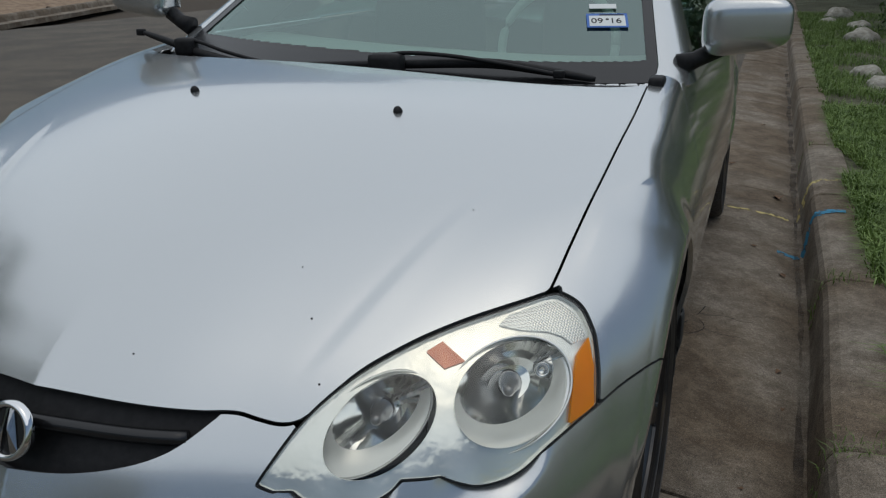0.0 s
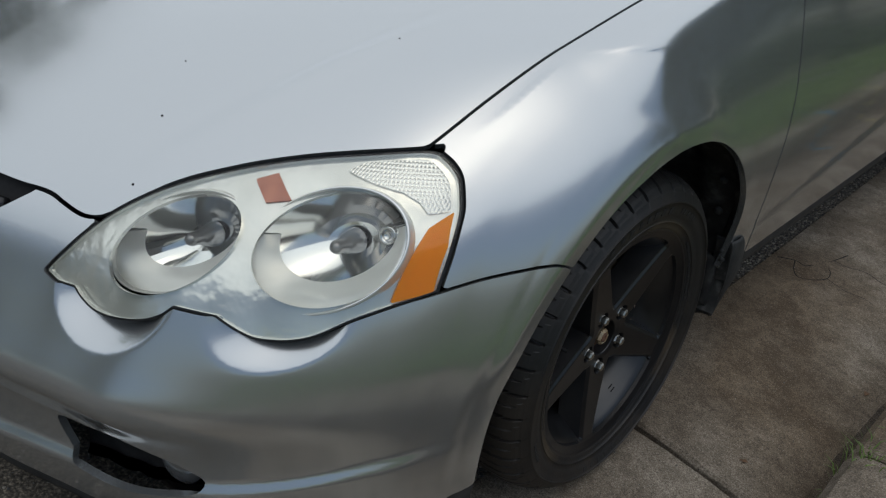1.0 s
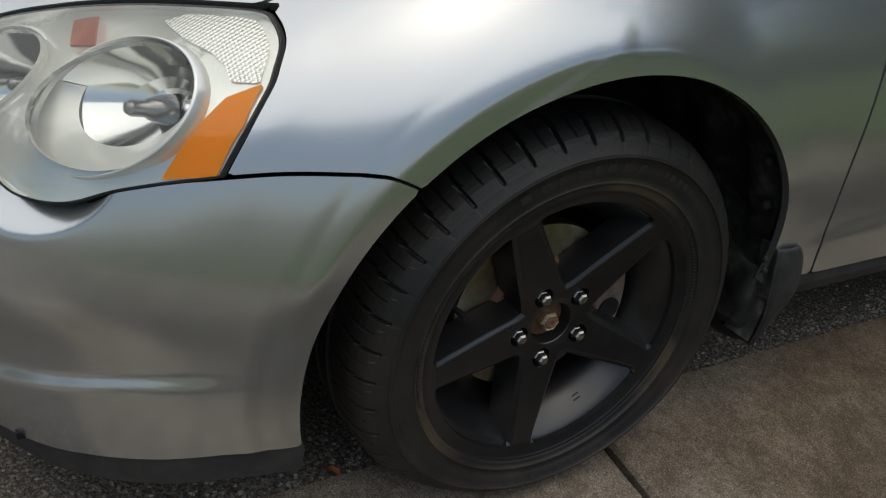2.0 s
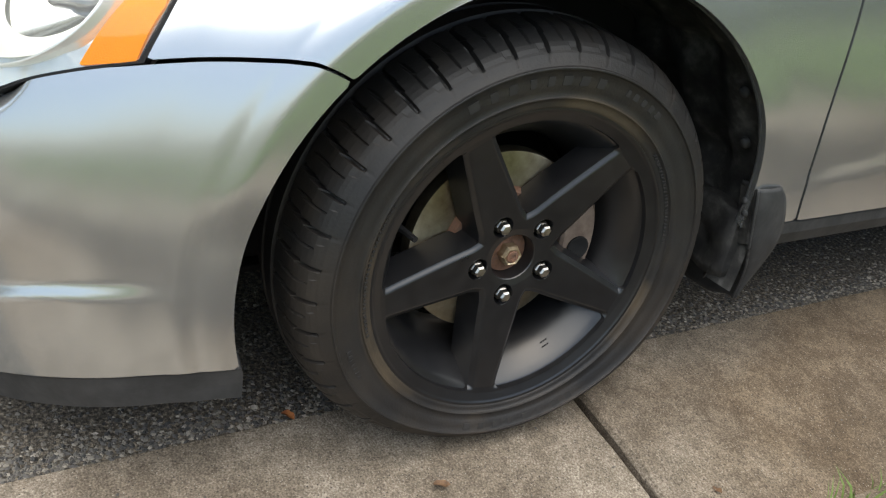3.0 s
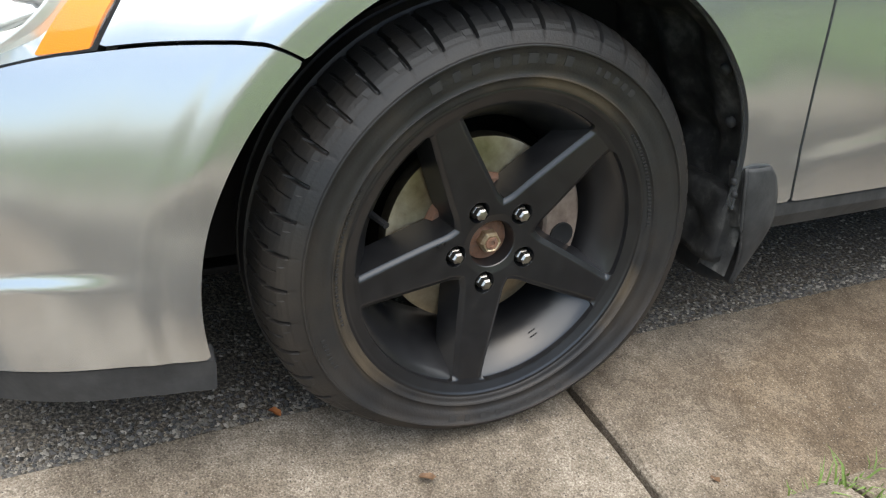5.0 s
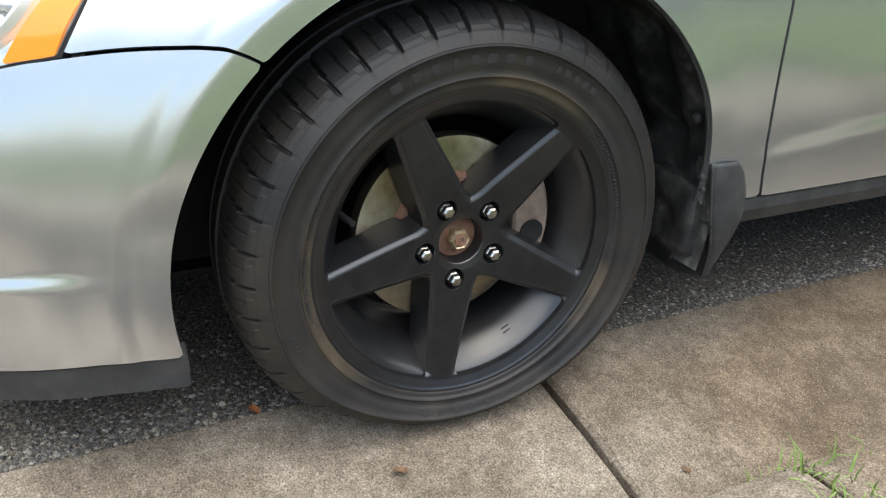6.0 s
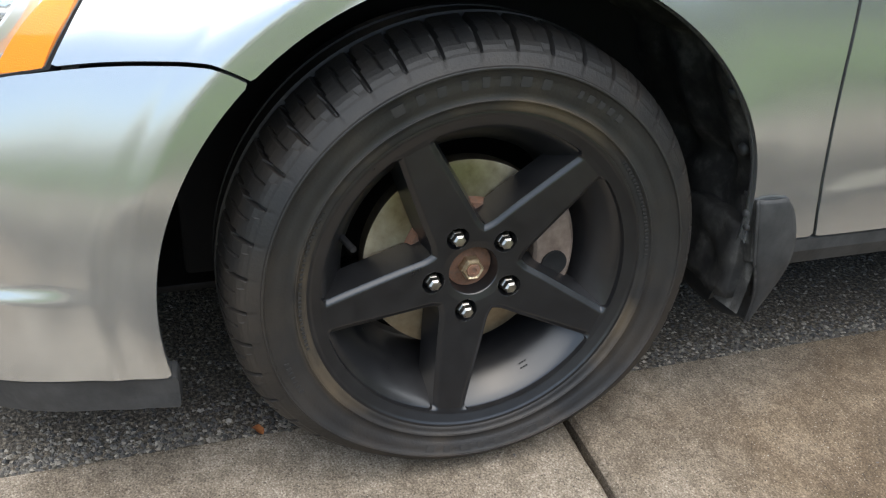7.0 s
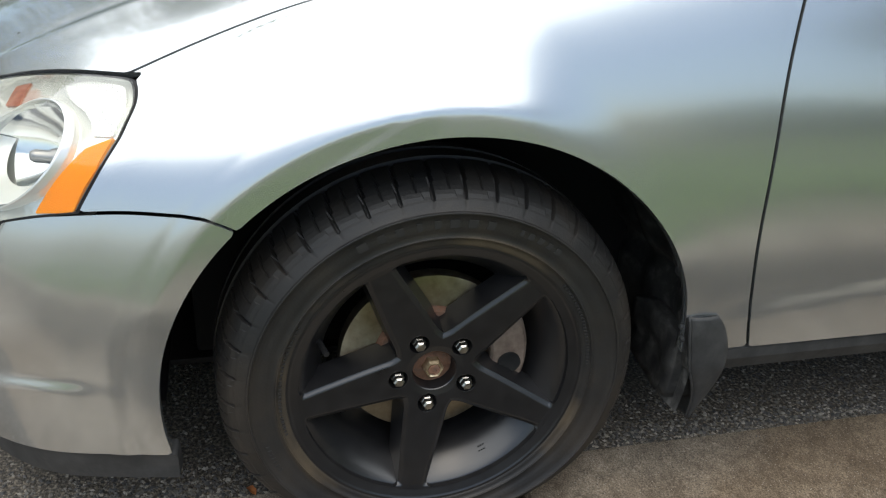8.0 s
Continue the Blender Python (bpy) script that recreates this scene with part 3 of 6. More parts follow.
verge_x = np.concatenate([np.linspace(1.385, 2.6, 14), np.linspace(2.9, 9, 14), (14, 25, 60)])
v, f = sheet(verge_x, np.concatenate([(-60, -30, -14), np.linspace(-6, 30, 90), (60,)]), lambda x, y: 0.16 + 0.02 * np.sin(x * 3 + y * 1.7) * ramp(1.4, 1.8, x) + 0.06 * ramp(2.0, 9, x))
tagged(mesh_object("verge", v, f, TURF, smooth=True), "patchy soil and grass verge behind the kerb", "verge", kind="structure")
# far side of the street
def strip(name, p0, p1, section, material, label, category, kind="structure", n=40, wob=0.01):
    """A long casting along a line: section rows are (out, up)."""
    p0, p1 = Vector(p0), Vector(p1)
    along = (p1 - p0).normalized()
    out = Vector((-along.y, along.x, 0))
    v, f = [], []
    m = len(section)
    for k in range(n + 1):
        c = p0.lerp(p1, k / n)
        for o, u in section:
            w = wob * noise.noise((o * 8, k * 0.7, u * 9))
            v.append(c + out * (o + w) + Vector((0, 0, u + w)))
    for k in range(n):
        for i in range(m - 1):
            f.append((k * m + i, k * m + i + 1, (k + 1) * m + i + 1, (k + 1) * m + i))
    return tagged(mesh_object(name, v, f, material), label, category, kind=kind)


FAR0, FAR1 = (-9.2, 0.0, 0.1), (-21.4, 26.0, 0.1)
strip("far_gutter", FAR0, FAR1, [(-0.45, -0.1), (-0.45, 0.012), (0.0, 0.004)], CONCRETE, "pale concrete gutter across the street", "gutter")
strip("far_kerb", FAR0, FAR1, [(0.0, -0.1), (0.0, 0.0), (0.03, 0.1), (0.06, 0.14), (0.12, 0.15), (0.2, 0.15), (0.22, 0.1)], CONCRETE, "pale weathered kerb across the street", "kerb")
strip("far_bank", FAR0, FAR1, [(0.2, 0.10), (0.8, 0.16), (2.0, 0.35), (5.0, 0.9), (14.0, 1.2), (40.0, 1.2)], SANDY, "dry sandy bank across the street", "bank", wob=0.15)


# ---------------------------------------------------------------- car: seams of the bodywork
LAMP = np.concatenate([rounded([(0.36, 0.556), (0.372, 0.58), (0.404, 0.633), (0.45, 0.676), (0.505, 0.704), (0.562, 0.723), (0.622, 0.737), (0.686, 0.747), (0.712, 0.7405), (0.737, 0.7245), (0.7545, 0.703), (0.767, 0.68), (0.779, 0.64), (0.785, 0.598)], 5, False),
                       rounded([(0.757, 0.584), (0.73, 0.568), (0.706, 0.549), (0.683, 0.541), (0.652, 0.541), (0.626, 0.55), (0.603, 0.561)], 5, False),
                       rounded([(0.554, 0.563), (0.543, 0.55), (0.521, 0.539), (0.485, 0.532), (0.453, 0.532), (0.427, 0.54), (0.411, 0.549)], 5, False), np.array([(0.385, 0.548)])])
FRONT_EDGE = table((0.0, 0.18, 0.257, 0.32, 0.338, 0.405, 0.45, 0.505, 0.562, 0.622, 0.686, 0.74), (0.643, 0.639, 0.637, 0.636, 0.632, 0.634, 0.676, 0.704, 0.723, 0.737, 0.748, 0.757))
HOOD_SEAM = table((-0.46, -0.404, -0.303, -0.19, 0.02, 0.2, 0.42), (0.675, 0.685, 0.695, 0.704, 0.7135, 0.7185, 0.716))
COWL = table((0.0, 0.2, 0.4, 0.55, 0.65, 0.72), (0.262, 0.268, 0.288, 0.318, 0.355, 0.408))
BUMPER_SEAM = table((-0.50, -0.47, -0.42, -0.37, -0.33, -0.315, -0.305, -0.27), (0.592, 0.598, 0.606, 0.611, 0.6125, 0.6115, 0.608, 0.590))
GRILLE = np.concatenate([rounded([(-0.286, 0.632), (-0.235, 0.592), (-0.162, 0.567), (-0.06, 0.55), (0.06, 0.55), (0.162, 0.567), (0.235, 0.592), (0.286, 0.632)], 5, False), np.array([(0.30, 0.66), (0.0, 0.70), (-0.30, 0.66)])])
DOOR_GAP = table((0.2, 0.33, 0.37, 0.42, 0.53, 0.66, 0.76, 0.87, 0.96), (0.53, 0.515, 0.503, 0.491, 0.469, 0.459, 0.461, 0.482, 0.515))
BUMPER_FOOT = table((0.0, 0.57, 0.669, 0.76, 0.80, 0.87), (0.165, 0.172, 0.19, 0.22, 0.231, 0.229))
FOG = rounded([(0.372, 0.30), (0.38, 0.333), (0.43, 0.337), (0.492, 0.343), (0.565, 0.322), (0.60, 0.288), (0.54, 0.258), (0.454, 0.236), (0.392, 0.246)], 4)
GAP = 0.0022

car = thing("car", "silver two-door coupe with black five-spoke wheels parked at the kerb", "car")


def k_lamp(p, grow=0.0):
    return inside(LAMP, np.abs(p[..., 0]), p[..., 2]) + grow


def arch_gap(p):
    r = np.hypot(p[..., 1], p[..., 2] - HUB_Z) - ARCH
    r2 = np.hypot(p[..., 1] - 2.57, p[..., 2] - HUB_Z) - ARCH
    return np.minimum(r, r2)


def keep_hood(p):
    x, y, z = np.abs(p[..., 0]), p[..., 1], p[..., 2]
    k = np.minimum(HOOD_SEAM(y) - x - GAP, COWL(x) - y)
    k = np.where(y < -0.36, np.minimum(k, (z - FRONT_EDGE(x)) * 0.9 - GAP), k)
    return np.minimum(k, -k_lamp(p) - 0.001)


def keep_fender(p):
    x, y, z = p[..., 0], p[..., 1], p[..., 2]
    k = np.minimum(x - HOOD_SEAM(y) - GAP, arch_gap(p))
    k = np.minimum(k, DOOR_GAP(z) - y - 0.0028)
    k = np.minimum(k, np.where(y < -0.2, z - BUMPER_SEAM(y) - GAP, z - 0.325))
    k = np.minimum(k, -k_lamp(p) - 0.001)
    k = np.where((y < -0.36) & (x < 0.70) & (z < FRONT_EDGE(x)), -0.01, k)
    return k


def keep_bumper(p):
    x, y, z = p[..., 0], p[..., 1], p[..., 2]
    k = np.minimum(arch_gap(p), z - BUMPER_FOOT(x))
    top = np.where(x < 0.41, FRONT_EDGE(x) - GAP, np.where(x > 0.77, BUMPER_SEAM(y) - GAP, 0.62))
    k = np.minimum(k, top - z)
    k = np.minimum(k, -k_lamp(p) - 0.001)
    k = np.minimum(k, -inside(GRILLE, x, z) - 0.0)
    k = np.minimum(k, -inside(FOG, x, z))
    return np.minimum(np.minimum(k, x + 0.0003), 0.2 - y)


hood = skin("hood", (0, 0, -1), (0, -0.2, 0.8), (-0.76, 0.76, -0.68, 0.66), 0.008, keep_hood, PAINT, car)
fender = skin("fender", (-1, 0.1, -0.55), (0.8, 0, 0.7), (-0.62, 0.62, -0.55, 0.45), 0.006, keep_fender, PAINT, car)
skin("fender", (-1, 0.1, -0.55), (0.8, 0, 0.7), (-0.62, 0.62, -0.55, 0.45), 0.006, keep_fender, PAINT, car, mirror=True)
bumper = skin("bumper", (-0.75, 0.75, -0.08), (0.5, -0.6, 0.4), (-0.62, 0.72, -0.3, 0.34), 0.006, keep_bumper, PAINT, car, both=True, form=scooped)


def keep_door(p):
    y, z = p[..., 1], p[..., 2]
    k = np.minimum(y - DOOR_GAP(z) - 0.0028, 1.82 - y)
    return np.minimum(np.minimum(k, z - 0.325), 0.955 + 0.03 * ramp(0.6, 1.8, y) - z)


def keep_quarter(p):
    y, z = p[..., 1], p[..., 2]
    k = np.minimum(np.minimum(y - 1.826, arch_gap(p)), z - 0.25)
    return np.minimum(k, p[..., 0] + 0.001)


for flip in (False, True):
    skin("door", (-1, 0, -0.2), (0.8, 1.1, 0.65), (-0.8, 0.8, -0.4, 0.4), 0.014, keep_door, PAINT, car, mirror=flip)
    skin("rear_quarter", (-0.85, -0.5, -0.25), (0.6, 2.7, 0.65), (-1.2, 0.9, -0.6, 0.6), 0.02, keep_quarter, PAINT, car, mirror=flip)


# ---------------------------------------------------------------- headlights
def turned(profile, n, centre, axis, smooth=True):
    """A turned piece about an axis through centre; profile rows (radius, along)."""
    bm = lathe(profile, n, closed=False)
    m = Matrix.Translation(centre) @ Vector((1, 0, 0)).rotation_difference(Vector(axis)).to_matrix().to_4x4()
    bmesh.ops.transform(bm, matrix=m, verts=bm.verts)
    return bm


# each ring lies just under the lens: centre, long half axis, short half axis, the lens's facing there
BACK = Vector((-0.25, 0.94, -0.22)).normalized()
RINGS = [(Vector((0.6616, -0.5576, 0.6366)), Vector((0.0821, 0.0646, 0.0189)), Vector((-0.0248, 0.0441, 0.0675)), Vector((0.405, -0.69, 0.60)), 34),
         (Vector((0.4851, -0.6611, 0.6096)), Vector((0.0729, 0.0558, 0.0205)), Vector((-0.0011, 0.0312, 0.0672)), Vector((0.496, -0.784, 0.373)), 30)]


def in_ring(p, ring):
    """Positive inside a ring, looking along its facing."""
    c, e1, e2, nn, _ = ring
    q = p - np.array(c)
    m = np.linalg.inv(np.array((e1, e2, nn)).T)
    w = q @ m.T
    return (1 - np.hypot(w[..., 0], w[..., 1])) * 0.085


def in_hole(p, ring):
    """The housing's opening, a little tighter than the ring towards the nose."""
    return in_ring(p - 0.08 * np.array(ring[1]), ring) - 0.08 * 0.085


def ring_rows(ring, rows, n, side):
    """A dish on a ring: rows are (share of the ring, set back, raised)."""
    c, e1, e2, nn, _ = ring
    up = 0.052 if side < 0 else 0.0
    bm = bmesh.new()
    last = None
    for k, back, rise in rows:
        now = []
        for t in range(n):
            a = 2 * math.pi * t / n
            q = c + k * (math.cos(a) * e1 + math.sin(a) * e2) + BACK * back + nn * (rise - 0.002)
            now.append(bm.verts.new((side * q.x, q.y, q.z + up)))
        if last:
            for t in range(n):
                bm.faces.new((last[t], last[(t + 1) % n], now[(t + 1) % n], now[t]))
        last = now
    return bm


def shroud(ring, side):
    """A pale crescent that fills the lower part of a ring."""
    c, e1, e2, nn, _ = ring
    up = 0.052 if side < 0 else 0.0
    bm = bmesh.new()
    last, first = None, None
    for t in range(73):
        a = math.radians(-200 + 220 * t / 72)
        near = 0.20 * math.sin(a) + math.sqrt(0.74**2 - (0.20 * math.cos(a)) ** 2)
        now = []
        for w in (0.0, 0.3, 0.65, 1.0):
            k = 0.965 + (min(near, 0.95) - 0.965) * w
            q = c + k * (math.cos(a) * e1 + math.sin(a) * e2) + BACK * (0.002 + 0.02 * w**1.6) - nn * 0.002
            now.append(bm.verts.new((side * q.x, q.y, q.z + up)))
        if last:
            for i in range(3):
                bm.faces.new((last[i], last[i + 1], now[i + 1], now[i]))
        last = now
    return bm


def headlight(side):
    lamp_way, mid, spans = (-0.6, 0.7, -0.45), (0.6, -0.6, 0.63), (-0.4, 0.4, -0.2, 0.2)
    far = side < 0
    case = skin("headlight", lamp_way, mid, spans, 0.0016, lambda p: np.minimum(np.minimum(k_lamp(p) - 0.0001, 0.0026 - k_lamp(p)), p[..., 0] - 0.1), BLACK_PLASTIC, car, "clear two-ring headlight with amber side marker", push=-0.004, flange=0.018, mirror=far)
    lens = skin("lens", lamp_way, mid, spans, 0.0032, lambda p: np.minimum(k_lamp(p) - 0.0016, p[..., 0] - 0.1), LENS, case, "clear plastic lens", push=-0.002, flange=0.004, mirror=far)
    lens.visible_shadow = False
    skin("housing", lamp_way, mid, spans, 0.0032, lambda p: np.minimum(np.minimum(k_lamp(p) - 0.003, np.minimum(-in_hole(p, RINGS[0]), -in_hole(p, RINGS[1]))), p[..., 0] - 0.1), HOUSING, case, "pale silvered lamp housing", push=-0.009, flange=-0.006, mirror=far)
    marker = [(0.757, 0.688), (0.747, 0.672), (0.7535, 0.588), (0.781, 0.598), (0.772, 0.65)]
    skin("side_marker", lamp_way, mid, spans, 0.0032, lambda p: np.minimum(inside(marker, p[..., 0], p[..., 2]), p[..., 0] - 0.1), AMBER, case, "orange reflector side marker", push=-0.004, flange=0.006, mirror=far)
    corner = [(0.628, 0.722), (0.655, 0.748), (0.70, 0.765), (0.745, 0.755), (0.785, 0.70), (0.760, 0.6895), (0.738, 0.686), (0.722, 0.698), (0.70, 0.707), (0.664, 0.714)]
    skin("corner_lens", lamp_way, mid, spans, 0.0032, lambda p: np.minimum(np.minimum(inside(corner, p[..., 0], p[..., 2]), k_lamp(p) - 0.008), p[..., 0] - 0.1), RIBBED, case, "ribbed clear corner lens", push=-0.006, flange=0.008, mirror=far)
    strip = [(0.538, 0.7005), (0.556, 0.7095), (0.597, 0.688), (0.572, 0.682)]
    skin("turn_reflector", lamp_way, mid, spans, 0.002, lambda p: np.minimum(inside(strip, p[..., 0], p[..., 2]), p[..., 0] - 0.1), AMBER_DIM, case, "dull amber turn signal reflector", push=-0.0065, flange=0.004, mirror=far)
    for ring in RINGS:
        n = ring[4]
        bowl = [(1.0, 0.0, 0.0)] + [(k, 0.07 * (1 - k**2), 0.0) for k in (0.92, 0.8, 0.66, 0.5, 0.34, 0.18)]
        part("reflector", ring_rows(ring, bowl, n, side), REFLECTOR, case, "chrome reflector bowl", angle=9)
        part("shroud", shroud(ring, side), SHROUD, case, "pale frosted shroud under the bowl", smooth=True)
        part("bezel", ring_rows(ring, [(0.965, 0.01, 0.0), (0.97, 0.0, 0.004), (0.99, 0.0, 0.006), (1.01, 0.0, 0.003), (1.016, 0.006, -0.004), (1.04, 0.0, -0.012), (1.10, 0.004, -0.03), (1.15, 0.0, -0.05), (1.16, 0.03, -0.05)], 80, side), BEZEL, case, "grey lamp ring", smooth=True)
        q = ring[0] + BACK * 0.06
        q = Vector((side * q.x, q.y, q.z + (0.052 if far else 0.0)))
        ax = (-side * BACK.x, -BACK.y, -BACK.z)
        part("bulb", turned([(0.0, 0.045), (0.006, 0.044), (0.0095, 0.038), (0.0095, 0.02), (0.012, 0.018), (0.017, 0.0), (0.019, -0.01)], 20, q, ax), BULB, case, smooth=True)
    # small lamp in the upper corner of the outer bowl
    q = RINGS[0][0] + RINGS[0][1] * 0.55 + RINGS[0][2] * 0.12 + BACK * 0.035
    q = Vector((side * q.x, q.y, q.z + (0.052 if far else 0)))
    part("parking_lamp", turned([(0.0, -0.006), (0.006, -0.008), (0.007, -0.003), (0.012, 0.0), (0.013, -0.002), (0.013, -0.03)], 24, q, (side * 0.33, -0.9, 0.28)), CHROME, case, smooth=True)
    return case


headlight(1)
headlight(-1)

# ---------------------------------------------------------------- wheel
HUB = (0.0, 0.0, HUB_Z)


LOADED = 0.288


def sag(v):
    """The loaded tyre: squashed onto the ground and bulging above it."""
    v = np.array(v, float)
    r = np.hypot(v[:, 1], v[:, 2])
    low = ramp(0.35, 1.0, -v[:, 2] / np.maximum(r, 1e-6))
    press = np.maximum(0, r - 0.226) / (0.325 - 0.226)
    k = 1 - low * press * (0.325 - LOADED) / np.maximum(r, 1e-6)
    v[:, 1] *= 1 - (1 - k) * 0.3
    v[:, 2] = np.maximum(v[:, 2] * k, -LOADED)
    out = np.sign(v[:, 0] - 0.735) * 0.005 * low * np.exp(-((r - 0.285) / 0.035) ** 2)
    v[:, 0] += out
    return v


def tyre_mesh(name, parent):
    n_lug, per = 42, 20
    n = n_lug * per
    wall = [(0.214, 0.811), (0.219, 0.8185), (0.2268, 0.8222), (0.2295, 0.8240), (0.232, 0.8236), (0.2385, 0.8270), (0.2393, 0.8288), (0.241, 0.8290), (0.242, 0.8274), (0.252, 0.8318), (0.264, 0.8348), (0.2765, 0.8350), (0.2773, 0.8374), (0.2797, 0.8372), (0.2806, 0.8346), (0.2915, 0.8295)]
    shoulder = [(0.2935, 0.8270), (0.2975, 0.8236), (0.3015, 0.8190), (0.3055, 0.8130), (0.3095, 0.8055), (0.3130, 0.7960), (0.3150, 0.7860), (0.3165, 0.7660)]
    tread = [(0.3178, 0.752), (0.3185, 0.743), (0.312, 0.741), (0.312, 0.733), (0.319, 0.731), (0.319, 0.72), (0.3188, 0.71), (0.3185, 0.70), (0.309, 0.698), (0.309, 0.69), (0.318, 0.688), (0.316, 0.665), (0.305, 0.640), (0.28, 0.622), (0.25, 0.63), (0.22, 0.645)]
    rows = wall + shoulder + tread
    first, last = len(wall), len(wall) + len(shoulder)
    R = np.array([q[0] for q in rows])[:, None] + np.zeros(n)
    R = R + 0.006 * ramp(0.27, 0.30, R)
    X = np.array([q[1] for q in rows])[:, None] + np.zeros(n)
    k = np.arange(n)[None] + np.maximum(0.0, 0.83 - X) * 36
    c = k % per
    i = np.arange(len(rows))[:, None]
    slot = c < 1.9
    cut = np.where((i >= first + 1) & (i < last) & slot, 0.008, 0.0)
    cut = np.where((i == first) & slot, 0.0025, cut)
    # a short foot on each slot and a fine sipe between two
    cut = np.where((i == first + 1) & (c >= 1.9) & (c < 7.0), 0.0016, cut)
    cut = np.where((i > first + 2) & (i < last) & (c > 10.5) & (c < 11.6), 0.003, cut)
    cut = np.where((i >= last) & (i < last + 3) & slot, 0.006, cut)
    A = 2 * math.pi * np.arange(n)[None] / n
    v = sag(np.stack([X, (R - cut) * np.cos(A), (R - cut) * np.sin(A)], -1).reshape(-1, 3))
    m = len(rows)
    f = []
    for a in range(m - 1):
        for b in range(n):
            f.append((a * n + b, a * n + (b + 1) % n, (a + 1) * n + (b + 1) % n, (a + 1) * n + b))
    ob = mesh_object(name, v, f, RUBBER, parent)
    ob.data.polygons.foreach_set("use_smooth", [q < (first - 1) * n and q // n not in (5, 7, 11, 13) for q in range(len(f))])
    return ob


SPOKE0 = radians(-27.3)


def wheel_phi(y, z):
    r, a = np.hypot(y, z), np.arctan2(z, y)
    k = (a - SPOKE0) / (2 * math.pi / 5)
    da = (k - np.round(k)) * 2 * math.pi / 5
    lat = np.abs(r * np.sin(da))
    spoke = np.where(np.cos(da) > 0, np.interp(r, (0.06, 0.10, 0.195, 0.22), (0.0415, 0.0385, 0.0295, 0.029)) - lat, -1)
    hub = 0.066 - r
    ring = r - 0.2015
    return smax(smax(spoke, hub, 0.020), ring, 0.010), da, lat, r


def wheel_face(y, z):
    phi, da, lat, r = wheel_phi(y, z)
    x = np.interp(r, (0, 0.03, 0.045, 0.075, 0.12, 0.18, 0.201, 0.209, 0.2195, 0.2225, 0.2255, 0.2275), (0.789, 0.789, 0.7925, 0.7955, 0.801, 0.809, 0.8125, 0.8150, 0.8195, 0.8215, 0.8220, 0.8175))
    x = x - 0.0050 * (1 - ramp(0.0045, 0.0135, phi)) * ramp(0.2055, 0.199, r)
    lug = np.hypot(r * np.cos(da) - 0.057, lat)
    x = x - 0.02 * (1 - ramp(0.0128, 0.0155, lug))
    x = x - 0.03 * (1 - ramp(0.0305, 0.0345, r))
    return x, phi


def splay(v):
    """The spokes widen towards their backs."""
    e = 0.001
    gy = (wheel_phi(v[:, 1] + e, v[:, 2])[0] - wheel_phi(v[:, 1] - e, v[:, 2])[0]) / (2 * e)
    gz = (wheel_phi(v[:, 1], v[:, 2] + e)[0] - wheel_phi(v[:, 1], v[:, 2] - e)[0]) / (2 * e)
    edge = (np.hypot(v[:, 1], v[:, 2]) < 0.215) & (np.hypot(v[:, 1], v[:, 2]) > 0.035)
    k = 0.17 * edge
    return np.stack([np.ones(len(v)), k * gy, k * gz], -1)


def weld(ob):
    """Joins a face to its folded edges and keeps the folds crisp."""
    me = ob.data
    me.attributes.remove(me.attributes["custom_normal"])
    bm = bmesh.new()
    bm.from_mesh(me)
    bmesh.ops.remove_doubles(bm, verts=bm.verts, dist=1e-5)
    bmesh.ops.recalc_face_normals(bm, faces=bm.faces)
    for f in bm.faces:
        f.smooth = True
    for e in bm.edges:
        e.smooth = len(e.link_faces) == 2 and e.calc_face_angle(0) < radians(32)
    bm.to_mesh(me)
    bm.free()


